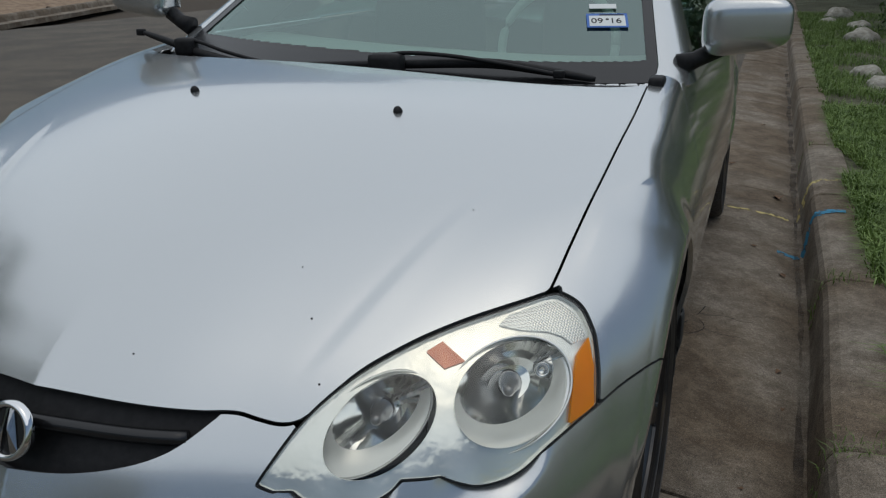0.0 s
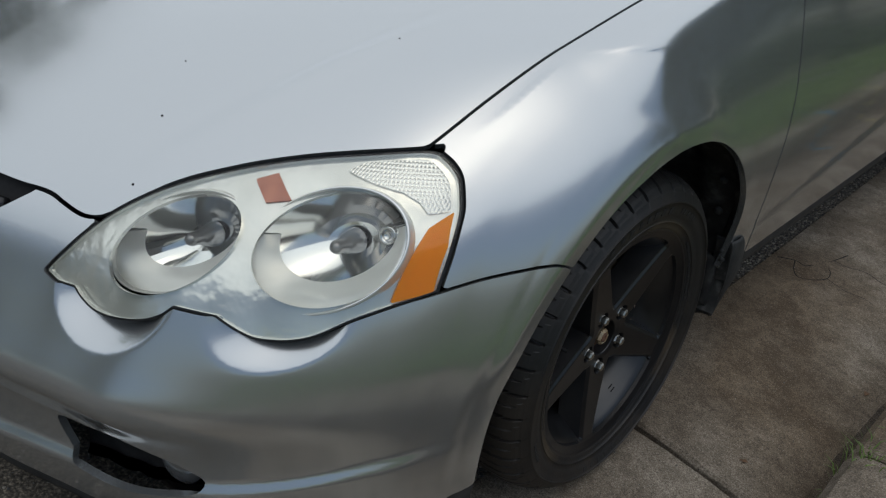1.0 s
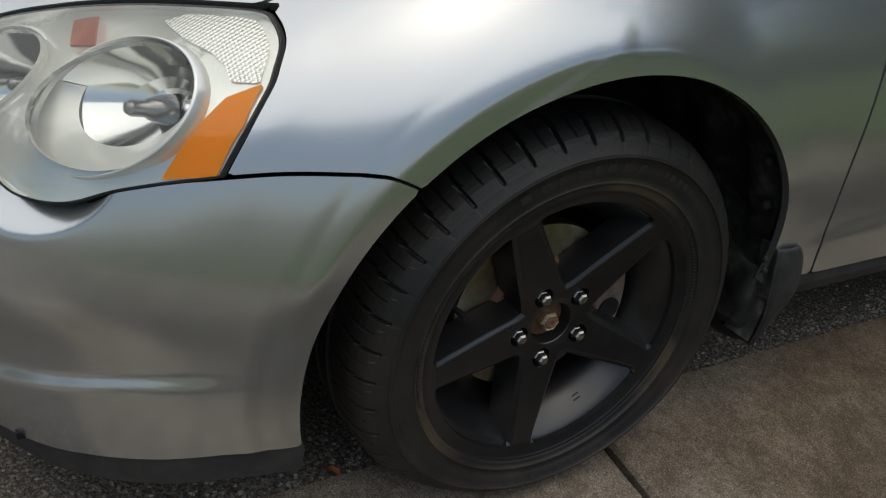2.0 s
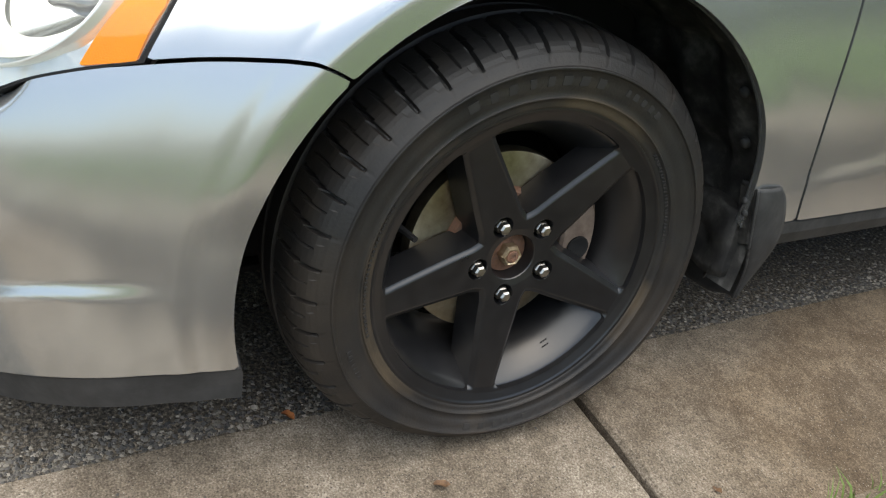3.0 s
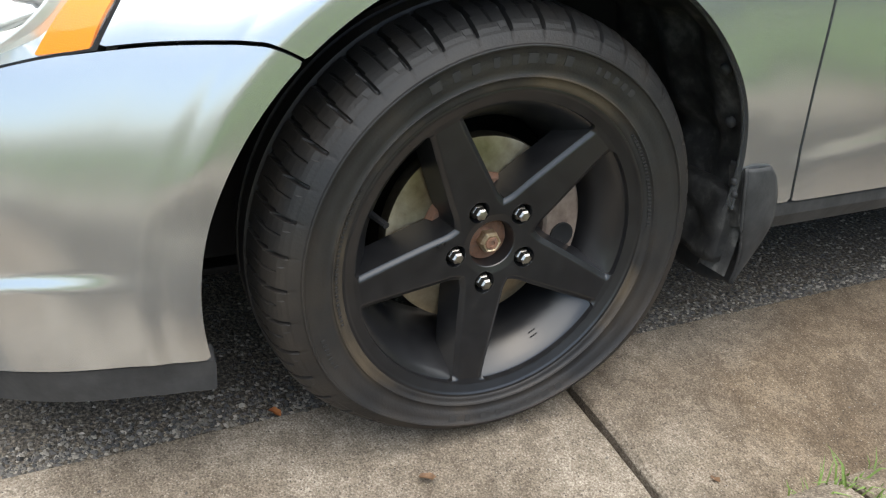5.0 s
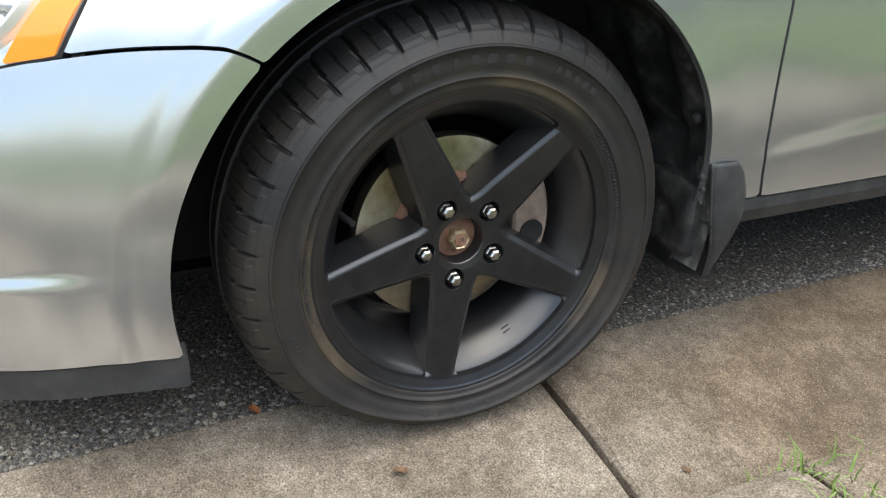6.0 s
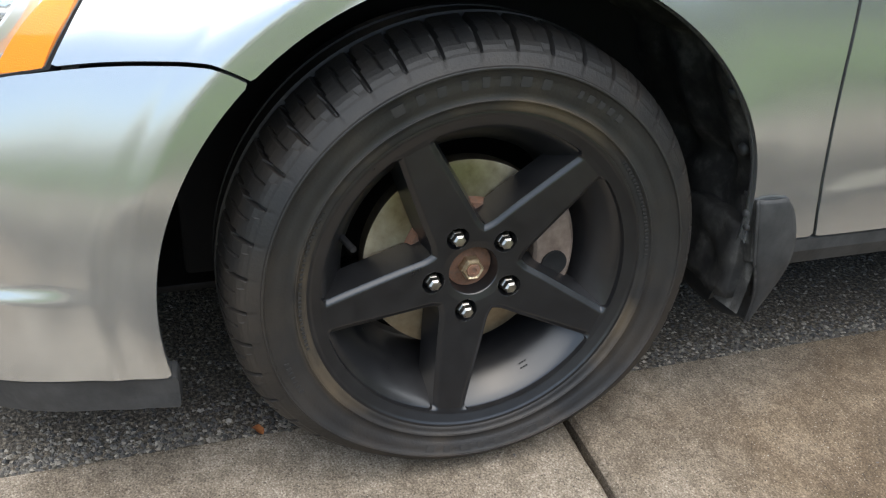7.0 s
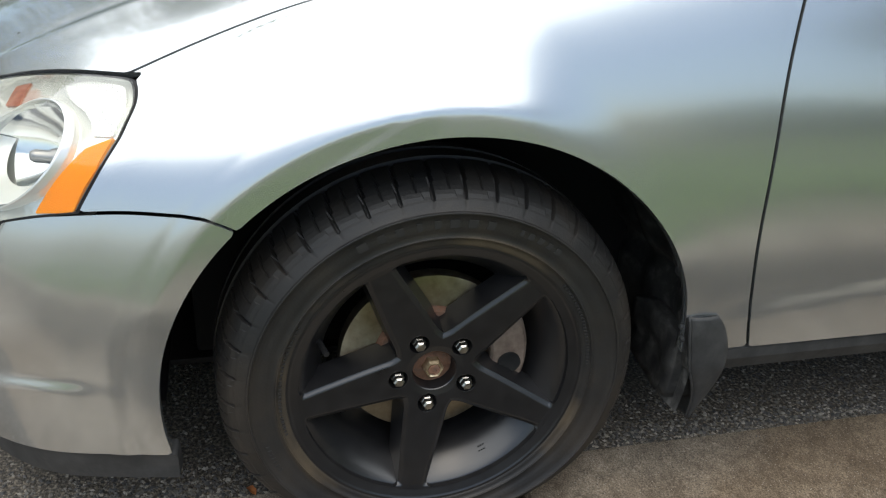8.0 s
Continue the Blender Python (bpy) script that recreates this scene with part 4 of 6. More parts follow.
def make_wheel(parent):
    rs = np.concatenate([np.linspace(0.026, 0.08, 48), np.linspace(0.0815, 0.198, 58), np.linspace(0.199, 0.2275, 30)])
    th = np.linspace(0, 2 * math.pi, 601)
    R, A = np.meshgrid(rs, th, indexing="ij")
    Y, Z = R * np.cos(A), R * np.sin(A)
    X, phi = wheel_face(Y, Z)
    e = 0.0008
    gy = (wheel_face(Y + e, Z)[0] - wheel_face(Y - e, Z)[0]) / (2 * e)
    gz = (wheel_face(Y, Z + e)[0] - wheel_face(Y, Z - e)[0]) / (2 * e)
    N = np.stack([np.ones_like(gy), -gy, -gz], -1)
    N /= np.linalg.norm(N, axis=-1, keepdims=True)
    wheel = trim("wheel", np.stack([X, Y, Z], -1), N, phi - 0.0055, 0.05, WHEEL_BLACK, parent, flange=0.045, level=False, fold=splay)
    weld(wheel)
    barrel = lathe([(0.2265, 0.8165), (0.2255, 0.8095), (0.2095, 0.8095), (0.2035, 0.8060), (0.1965, 0.797), (0.189, 0.786), (0.180, 0.772), (0.172, 0.755), (0.166, 0.735), (0.163, 0.70), (0.164, 0.67), (0.200, 0.645), (0.222, 0.635), (0.222, 0.625), (0.212, 0.635), (0.207, 0.70), (0.212, 0.77), (0.217, 0.805)], 120)
    part("barrel", barrel, WHEEL_BLACK, wheel, smooth=True)
    bm = bmesh.new()
    for row in range(2):
        for k in range(3):
            a, x = radians(-63.5 + 1.3 * k + 0.5 * row), 0.786 - 0.006 * row
            rr = float(np.interp(x, (0.755, 0.772, 0.786, 0.797), (0.172, 0.180, 0.189, 0.1965))) - 0.0006
            m = Matrix.Translation((x, rr * math.cos(a), rr * math.sin(a))) @ Matrix.Rotation(a, 4, "X") @ Matrix.Rotation(radians(-32), 4, "Z")
            box(bm, (-0.0018, -0.0006, -0.0014), (0.0018, 0.0006, 0.0014), 0, m)
    tagged(part("barrel_mark", bm, DARK, wheel), "small black stamped bars", kind="stuff")
    tyre = tyre_mesh("tyre", wheel)
    # raised sidewall lettering as plain bars
    r = random.Random(12)
    bm = bmesh.new()
    for a0, a1, r0, r1, step in ((76, 120, 0.258, 0.270, 5.6), (52, 68, 0.260, 0.269, 3.6), (254, 298, 0.258, 0.270, 5.6), (150, 196, 0.2325, 0.2365, 1.5), (196, 206, 0.262, 0.268, 1.6), (2, 40, 0.2325, 0.2365, 1.5)):
        a = a0
        while a < a1:
            w = step * r.uniform(0.3, 0.62)
            q = []
            for rr, aa in ((r0, a), (r0, a + w), (r1, a + w), (r1, a)):
                xx = float(np.interp(rr, (0.230, 0.2385, 0.242, 0.252, 0.264, 0.2765), (0.8236, 0.8272, 0.8276, 0.8318, 0.8348, 0.8352)))
                q.append((xx + 0.0009, rr * math.cos(radians(aa)), rr * math.sin(radians(aa))))
            q = [tuple(p) for p in sag(q)]
            vs = [bm.verts.new(p) for p in q] + [bm.verts.new((p[0] - 0.003, p[1], p[2])) for p in q]
            for face in ((0, 1, 2, 3), (0, 1, 5, 4), (1, 2, 6, 5), (2, 3, 7, 6), (3, 0, 4, 7)):
                bm.faces.new([vs[t] for t in face])
            a += step
    tagged(part("sidewall_lettering", bm, DUSTY_RUBBER, wheel), "raised bars on the tyre wall", kind="stuff")
    for k in range(5):
        a = SPOKE0 + k * 2 * math.pi / 5
        bm = lathe([(0.0, 0.8035), (0.006, 0.803), (0.0085, 0.8005), (0.0085, 0.792), (0.0095, 0.791), (0.0108, 0.789), (0.0108, 0.782), (0.0115, 0.781), (0.0125, 0.779), (0.0125, 0.772), (0.0, 0.772)], 6, (0, 0.057 * math.cos(a), 0.057 * math.sin(a)), closed=False)
        part("lug_nut", bm, STEEL, wheel, "bright steel wheel nut", angle=30)
    return wheel


wheel = make_wheel(car)
wheel.matrix_parent_inverse = Matrix()
wheel.location = HUB
# hub, brake disc and caliper behind the spokes
part("brake_disc", lathe([(0.062, 0.745), (0.125, 0.744), (0.138, 0.742), (0.139, 0.738), (0.139, 0.72), (0.062, 0.72)], 96, HUB), DISC, car, "scuffed steel brake disc", angle=40)
part("wheel_hub", lathe([(0.0, 0.783), (0.010, 0.783), (0.0125, 0.781), (0.0125, 0.774), (0.016, 0.772), (0.031, 0.770), (0.034, 0.764), (0.034, 0.75), (0.082, 0.754), (0.088, 0.746), (0.088, 0.735), (0.0, 0.735)], 48, HUB, closed=False), RUST, car, "rusty wheel hub", angle=40)


# ---------------------------------------------------------------- wheel surroundings
for k, (sx, y0) in enumerate(((1, 2.57), (-1, 0.0), (-1, 2.57))):
    up = 0.056 if sx < 0 else 0.0
    copy_thing(wheel, pose(0, y0, HUB_Z + up, 0, 0, 0 if sx > 0 else 180))
    rear_disc = part("brake_disc", lathe([(0.05, 0.745), (0.125, 0.744), (0.13, 0.74), (0.13, 0.725), (0.05, 0.72)], 48, (0, 0, 0)), DISC, car, angle=40)
    rear_disc.matrix_basis = pose(0, y0, HUB_Z + up, 0, 0, 0 if sx > 0 else 180)


def ring_block(bm, r0, r1, a0, a1, x0, x1, n=14):
    """A block bent round the axle."""
    rows = []
    for k in range(n + 1):
        a = radians(a0 + (a1 - a0) * k / n)
        e = 0.006 if k in (0, n) else 0.0
        rows.append([bm.verts.new((x, r * math.cos(a), HUB_Z + r * math.sin(a))) for r, x in ((r0, x0), (r1 - e, x0), (r1, x0 + 0.004), (r1, x1 - 0.006), (r1 - 0.006 - e, x1), (r0 + 0.004, x1), (r0, x1 - 0.004))])
    for a, b in zip(rows, rows[1:]):
        for i in range(7):
            bm.faces.new((a[i], a[(i + 1) % 7], b[(i + 1) % 7], b[i]))
    bm.faces.new(rows[0]), bm.faces.new(rows[-1])


bm = bmesh.new()
ring_block(bm, 0.098, 0.158, -34, 26, 0.705, 0.765)
part("brake_caliper", bm, CALIPER, car, "dusty rust-brown brake caliper", angle=40)
# a black rimmed disc stands in for the caliper's round shaded hole
part("caliper_hole_shade", turned([(0.0, 0.001), (0.013, 0.001), (0.016, 0.003), (0.019, 0.003), (0.019, -0.004)], 24, (0.765, 0.128, 0.300), (1, 0, 0)), DARK, car, angle=40)
bm = bmesh.new()
av = radians(160)
tube(bm, [(0.775, 0.188 * math.cos(av), HUB_Z + 0.188 * math.sin(av)), (0.79, 0.182 * math.cos(av), HUB_Z + 0.182 * math.sin(av)), (0.812, 0.176 * math.cos(av), HUB_Z + 0.176 * math.sin(av))], [0.006, 0.0045, 0.0042], 10)
part("valve_stem", bm, BLACK_PLASTIC, car, smooth=False)
part("axle_nut", turned([(0.0, 0.001), (0.008, 0.001), (0.0125, 0.004), (0.0135, 0.004), (0.016, -0.001), (0.016, -0.016), (0.021, -0.017), (0.021, -0.019)], 6, (0.786, 0, HUB_Z), (1, 0, 0)), BRASSY, car, "corroded yellow axle nut", angle=20)
part("axle_end", turned([(0.0, 0.0), (0.004, 0.0), (0.0045, 0.002), (0.0085, 0.002), (0.0095, 0.0), (0.0095, -0.01)], 20, (0.7885, 0, HUB_Z), (1, 0, 0)), RUST, car, angle=40)

# inner arch liner
ang = np.radians(np.linspace(-14, 190, 120))
xs = np.concatenate([[0.857, 0.850, 0.842], np.linspace(0.83, 0.52, 26)])
A, X = np.meshgrid(ang, xs, indexing="ij")
X = np.where(A > 2.2, np.minimum(X, 0.80), X)
R = ARCH + 0.012 + 0.016 * ramp(0.85, 0.81, X) + 0.006 * np.sin(X * 55) * ramp(0.80, 0.74, X) + 0.02 * (np.sin(A * 7) ** 8) * ramp(0.80, 0.70, X)
R = R - 0.014 * (X > 0.855)
lip_w = np.where(X > 0.84, side_width(R * np.cos(A), HUB_Z + R * np.sin(A)) - 0.012 - (0.857 - X), X)
v = np.stack([lip_w, R * np.cos(A), HUB_Z + R * np.sin(A)], -1).reshape(-1, 3)
i = np.arange(A.size).reshape(A.shape)
f = np.stack([i[:-1, :-1], i[1:, :-1], i[1:, 1:], i[:-1, 1:]], -1).reshape(-1, 4)
mesh_object("arch_liner", v, f, LINER, car, "dusty black plastic wheel arch liner", True)
r = random.Random(4)
for a_deg, xx in ((20, 0.79), (33, 0.80), (-4, 0.76), (58, 0.79)):
    a = radians(a_deg)
    c = (xx, (ARCH + 0.016) * math.cos(a), HUB_Z + (ARCH + 0.016) * math.sin(a))
    part("liner_clip", turned([(0.0, 0.004), (0.006, 0.004), (0.009, 0.001), (0.009, -0.004)], 16, c, (0, -math.cos(a), -math.sin(a))), GREY_PLASTIC, car, smooth=True)
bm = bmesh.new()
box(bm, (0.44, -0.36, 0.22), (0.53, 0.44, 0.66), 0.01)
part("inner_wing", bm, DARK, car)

# mud flap: an outer wing over the sill's end, a ridge, and the plate that hangs behind the wheel
FLAP_Z = (0.187, 0.21, 0.24, 0.27, 0.30, 0.33, 0.36, 0.385, 0.398)
ridge_x = table(FLAP_Z, (0.812, 0.816, 0.822, 0.829, 0.835, 0.837, 0.838, 0.838, 0.836))
ridge_y = table(FLAP_Z, (0.438, 0.438, 0.434, 0.424, 0.411, 0.404, 0.398, 0.394, 0.392))
wing_y = table(FLAP_Z, (0.443, 0.452, 0.462, 0.469, 0.472, 0.470, 0.462, 0.450, 0.440))
v, f = [], []
flap_z = np.linspace(0.398, 0.187, 34)
rim_line = []
for z in flap_z:
    rx, ry, wy = float(ridge_x(z)), float(ridge_y(z)), float(wing_y(z))
    low = (0.398 - z) / 0.211
    inner = 0.615 + 0.187 * float(ramp(0.27, 0.305, z))
    line = [(rx - 0.010, wy + 0.003), (rx + 0.001, wy)]
    line += [(rx + 0.004 * math.sin(math.pi * t), wy + (ry - wy) * t) for t in np.linspace(0.1, 0.95, 6)]
    line += [(rx - 0.003, ry)]
    line += [(rx - 0.004 + (inner - rx) * t, ry + 0.004 + (0.446 - ry) * min(1, 3 * t) * (1 - float(ramp(0.26, 0.30, z))) - 0.010 * math.sin(3 * t) * low) for t in np.linspace(0.08, 1, 10)]
    rim_line.append((rx - 0.001, ry - 0.001, z))
    m = len(line)
    v += [(x, y, z - 0.020 * low**4 * float(ramp(0.812, 0.745, x))) for x, y in line]
for a in range(len(flap_z) - 1):
    for k in range(m - 1):
        f.append((a * m + k, a * m + k + 1, (a + 1) * m + k + 1, (a + 1) * m + k))
flap = mesh_object("mud_flap", v, f, GREY_PLASTIC, car, "scuffed grey plastic mud flap", True)
flap.modifiers.new("thickness", "SOLIDIFY").thickness = 0.004
bm = bmesh.new()
tube(bm, rim_line, 0.0024, 8)
part("flap_rim", bm, GREY_PLASTIC, flap, smooth=True)
bm = bmesh.new()
corners = [(0.800, 0.390, 0.394), (0.836, 0.3865, 0.399), (0.834, 0.404, 0.302), (0.812, 0.409, 0.292)]
front = [bm.verts.new(q) for q in corners]
back = [bm.verts.new((x, y + 0.005, z)) for x, y, z in corners]
bm.faces.new(front), bm.faces.new(back[::-1])
for k in range(4):
    bm.faces.new((front[k], front[(k + 1) % 4], back[(k + 1) % 4], back[k]))
bmesh.ops.bevel(bm, geom=bm.edges[:], offset=0.0015, segments=2, affect="EDGES")
bracket = part("flap_bracket", bm, LINER, flap, "dirty flap mounting strip", smooth=False)
for x, y, z in ((0.817, 0.391, 0.372), (0.821, 0.394, 0.352)):
    part("bracket_screw", turned([(0.0, 0.003), (0.004, 0.003), (0.006, 0.0), (0.006, -0.003)], 12, (x, y, z), (0, -1, 0.1)), GREY_PLASTIC, flap, smooth=True)
bm = bmesh.new()
box(bm, (0.66, 0.397, 0.232), (0.812, 0.436, 0.345), 0.0)
bmesh.ops.subdivide_edges(bm, edges=bm.edges[:], cuts=9, use_grid_fill=True)
for q in bm.verts:
    c = q.co.copy()
    q.co.y += 0.014 * noise.noise(c * 26) - 0.01 * ramp(0.25, 0.21, c.z)
    q.co.z += 0.012 * noise.noise(c * 19 + Vector((4, 0, 0)))
part("liner_foot", bm, LINER, car, "mud-caked lower end of the arch liner", smooth=True)

# ---------------------------------------------------------------- sill, lip, fog pocket, grille
def swept(name, section, ys, material, mirror=False, label=""):
    v, f = [], []
    m = len(section)
    for y in ys:
        for x, z in section:
            taper = 0.02 * ramp(1.9, 3.2, y)
            v.append((x - taper, y, z))
    for a in range(len(ys) - 1):
        for k in range(m):
            f.append((a * m + k, a * m + (k + 1) % m, (a + 1) * m + (k + 1) % m, (a + 1) * m + k))
    f += [tuple(range(m)), tuple(range((len(ys) - 1) * m, len(ys) * m))[::-1]]
    v = np.array(v)
    if mirror:
        v, f = v * (-1, 1, 1), [q[::-1] for q in f]
    return mesh_object(name, cant(v), f, material, car, label)


for flip in (False, True):
    swept("sill", [(0.812, 0.324), (0.819, 0.320), (0.818, 0.30), (0.808, 0.276), (0.79, 0.266), (0.60, 0.262), (0.60, 0.324)], np.linspace(0.455, 2.2, 12), GREY_PLASTIC, flip, "scuffed dark grey plastic sill")


def keep_lip(p):
    x, y, z = p[..., 0], p[..., 1], p[..., 2]
    return np.minimum(np.minimum(BUMPER_FOOT(x) - 0.004 - z, z - BUMPER_FOOT(x) + 0.05), np.minimum(x + 0.0003, -0.381 - y))


skin("front_lip", (-0.75, 0.75, 0.0), (0.5, -0.6, 0.2), (-0.62, 0.72, -0.12, 0.1), 0.008, keep_lip, GREY_PLASTIC, car, "scuffed black plastic bumper lip", push=-0.003, flange=0.03, both=True)
for flip in (False, True):
    skin("fog_pocket", (-0.75, 0.75, 0.0), (0.5, -0.7, 0.3), (-0.4, 0.5, -0.12, 0.12), 0.008, lambda p: inside(FOG, p[..., 0], p[..., 2]) + 0.012, BLACK_PLASTIC, car, "black fog lamp pocket", push=-0.045, flange=0.0, mirror=flip)
    sx = -1 if flip else 1
    part("fog_lamp", turned([(0.0, 0.012), (0.02, 0.010), (0.032, 0.004), (0.035, 0.0), (0.036, -0.02)], 28, (sx * 0.535, -0.715, 0.288), (sx * 0.3, -0.95, 0)), BULB, car, smooth=True)


def keep_grille(p):
    return np.minimum(inside(GRILLE, p[..., 0], p[..., 2]) + 0.014, FRONT_EDGE(np.abs(p[..., 0])) + 0.02 - p[..., 2])


skin("grille", (0, 1, -0.1), (0, -0.85, 0.6), (-0.36, 0.36, -0.12, 0.12), 0.008, keep_grille, BLACK_PLASTIC, car, "black grille panel", push=-0.028, flange=0.0)
gb = [cant(np.array([x, float(nose_front(np.array(x), np.array(0.60))) + 0.012 + 0.012 * abs(x), 0.603])) for x in np.linspace(-0.25, 0.25, 31)]
bm = bmesh.new()
tube(bm, [Vector(p) for p in gb], 0.012, 8)
part("grille_bar", bm, BLACK_GLOSS, car, "black grille bar", smooth=True)
# round badge: a plain ring with two slanting bars
eb = Vector((0.0, -0.868, 0.622))
badge = part("badge", turned([(0.034, 0.0), (0.034, 0.006), (0.037, 0.009), (0.041, 0.009), (0.044, 0.005), (0.044, -0.004)], 64, eb, (0, -0.93, 0.36)), CHROME, car, "chrome ring badge with two slanting bars", smooth=True)
part("badge_back", turned([(0.0, 0.001), (0.036, 0.001), (0.036, -0.01)], 48, eb, (0, -0.93, 0.36)), BLACK_GLOSS, badge)
for s in (-1, 1):
    bm = bmesh.new()
    q = [(0.001 * s, 0.034, 0.004), (0.0075 * s, 0.031, 0.003), (0.0225 * s, -0.028, 0.003), (0.010 * s, -0.034, 0.003), (0.0035 * s, 0.004, 0.009)]
    rot = Vector((0, 0, 1)).rotation_difference(Vector((0, -0.93, 0.36))).to_matrix()
    vs = [bm.verts.new(eb + rot @ Vector((x, y, z))) for x, y, z in q]
    for tri in ((0, 1, 4), (1, 2, 4), (2, 3, 4), (3, 0, 4)):
        bm.faces.new([vs[t] for t in tri])
    bmesh.ops.solidify(bm, geom=bm.faces[:], thickness=0.003)
    part("badge_bar", bm, CHROME, badge)

# washer jets on the bonnet
for x, y in ((0.256, -0.02), (-0.256, -0.02)):
    z = float(hood_height(np.array(x), np.array(y)))
    c = Vector(cant(np.array([x, y, z])))
    part("washer_jet", turned([(0.0, 0.012), (0.005, 0.011), (0.009, 0.006), (0.0105, 0.0), (0.0105, -0.004)], 16, c, (0, -0.25, 0.97)), BLACK_PLASTIC, car, smooth=True)

# ---------------------------------------------------------------- cabin
def cab(p):
    x, y, z = p[..., 0], p[..., 1], p[..., 2]
    a = np.abs(x)
    wind = (z - (0.955 + 0.52 * (y - 0.40 - 0.28 * a * a))) * 0.88
    roof = z - (1.385 - 0.06 * (y - 1.65) ** 2 - 0.06 * a * a)
    side = (a - (0.80 - 0.50 * (z - 0.96) - 0.05 * ramp(1.8, 3.2, y))) * 0.9
    tail = (z - (1.375 - 0.38 * (y - 2.2))) * 0.9
    return smax(smax(smax(wind, roof, 0.10), side, 0.05), tail, 0.06)


def glass_edge(p):
    """Positive on the windscreen."""
    a, y, z = np.abs(p[..., 0]), p[..., 1], p[..., 2]
    return np.minimum(np.minimum(0.712 - 0.40 * np.maximum(0, z - 0.99) - a, 1.345 - z), z - 0.955)


def side_glass(p):
    y, z = p[..., 1], p[..., 2]
    return np.minimum(np.minimum(z - 0.985, 1.30 - z), np.minimum(y - (0.80 + 1.7 * (z - 0.985)), 2.5 - 1.6 * (z - 0.985) - y))


def rear_glass(p):
    a, y, z = np.abs(p[..., 0]), p[..., 1], p[..., 2]
    return np.minimum(np.minimum(y - 2.35, 0.56 - a), np.minimum(z - 1.02, 1.31 - z))


windscreen = skin("windscreen", (0, 0.7, -0.75), (0, 0.8, 1.15), (-0.8, 0.8, -0.45, 0.45), 0.02, lambda p: np.minimum(glass_edge(p), 1.6 - p[..., 1]), GLASS, car, "greenish laminated windscreen", form=cab, push=-0.004, flange=0.005)
windscreen.visible_shadow = False
skin("screen_border", (0, 0.7, -0.75), (0, 0.8, 1.15), (-0.8, 0.8, -0.45, 0.45), 0.006, lambda p: np.minimum(np.minimum(glass_edge(p), 0.026 - glass_edge(p) + 0.03 * (p[..., 2] < 1.0)), 1.6 - p[..., 1]), BLACK_GLOSS, car, "black windscreen border", form=cab, push=-0.001, flange=0.002)
for flip in (False, True):
    skin("pillar", (-0.8, 0.45, -0.4), (0.6, 0.9, 1.15), (-0.9, 0.9, -0.4, 0.4), 0.012, lambda p: np.minimum(np.minimum(np.minimum(-glass_edge(p) - 0.002, -side_glass(p) - 0.002), np.minimum(p[..., 0] - 0.30, p[..., 2] - 0.945)), 1.55 - p[..., 1]), PAINT, car, form=cab, mirror=flip)
    skin("side_window", (-1, 0, -0.4), (0.7, 1.6, 1.12), (-1.1, 1.1, -0.3, 0.3), 0.02, lambda p: np.minimum(side_glass(p), p[..., 0] - 0.3), GLASS, car, "tinted side window", form=cab, push=-0.004, flange=0.004, mirror=flip)
skin("roof", (0, -0.2, -1), (0, 2.0, 1.3), (-0.8, 0.8, -0.75, 1.45), 0.03, lambda p: np.minimum(np.minimum(np.minimum(-glass_edge(p) - 0.002 + 5 * (p[..., 1] > 1.6), -side_glass(p) - 0.002), -rear_glass(p) - 0.002), np.minimum(p[..., 2] - 0.96, np.maximum(p[..., 1] - 1.55, 0.30 - np.abs(p[..., 0])))), PAINT, car, form=cab)
skin("rear_window", (0, -0.6, -1), (0, 2.8, 1.2), (-0.7, 0.7, -0.7, 0.7), 0.03, rear_glass, GLASS, car, "tinted rear window", form=cab, push=-0.004, flange=0.004)

# cowl between bonnet and windscreen
X, T = np.meshgrid(np.linspace(-0.73, 0.73, 60), np.linspace(0, 1, 5), indexing="ij")
y0 = COWL(np.abs(X)) - 0.02
z0 = hood_height(X, y0) - 0.012
y1 = 0.43 + 0.28 * X**2
z1 = 0.958 + 0 * X
Y, Z = y0 + (y1 - y0) * T, z0 + (z1 - z0) * T - 0.014 * np.sin(T * math.pi)
i = np.arange(X.size).reshape(X.shape)
f = np.stack([i[:-1, :-1], i[1:, :-1], i[1:, 1:], i[:-1, 1:]], -1).reshape(-1, 4)
mesh_object("cowl", cant(np.stack([X, Y, Z], -1).reshape(-1, 3)), f, BLACK_PLASTIC, car, "black plastic scuttle panel", True)
bm = bmesh.new()
box(bm, (0.715, 0.405, 0.935), (0.752, 0.47, 0.985), 0.01)
part("cowl_corner", bm, BLACK_PLASTIC, car, smooth=True)

# wipers
def wiper(pivot, half, arm_points, blade, tip):
    """A capped pivot, a thin sprung arm and a thick blade with its carrier."""
    bm = bmesh.new()
    box(bm, tuple(-h for h in half), half, min(half) * 0.55, Matrix.Translation(pivot))
    cap = part("wiper", bm, BLACK_PLASTIC, car, "matt black windscreen wiper", smooth=True)
    bm = bmesh.new()
    tube(bm, rounded(arm_points, 6, False), 0.0055, 8)
    part("wiper_arm", bm, BLACK_PLASTIC, cap, smooth=True)
    bm = bmesh.new()
    line = rounded(blade, 6, False)
    m = len(line) - 1
    tube(bm, line, [0.006 + 0.007 * math.sin(math.pi * k / m) ** 0.5 for k in range(m + 1)], 8)
    part("wiper_blade", bm, BLACK_PLASTIC, cap, smooth=True)
    bm = bmesh.new()
    box(bm, (-0.014, -0.008, -0.010), (0.014, 0.008, 0.010), 0.004, Matrix.Translation(tip))
    part("wiper_tip", bm, BLACK_PLASTIC, cap, smooth=True)


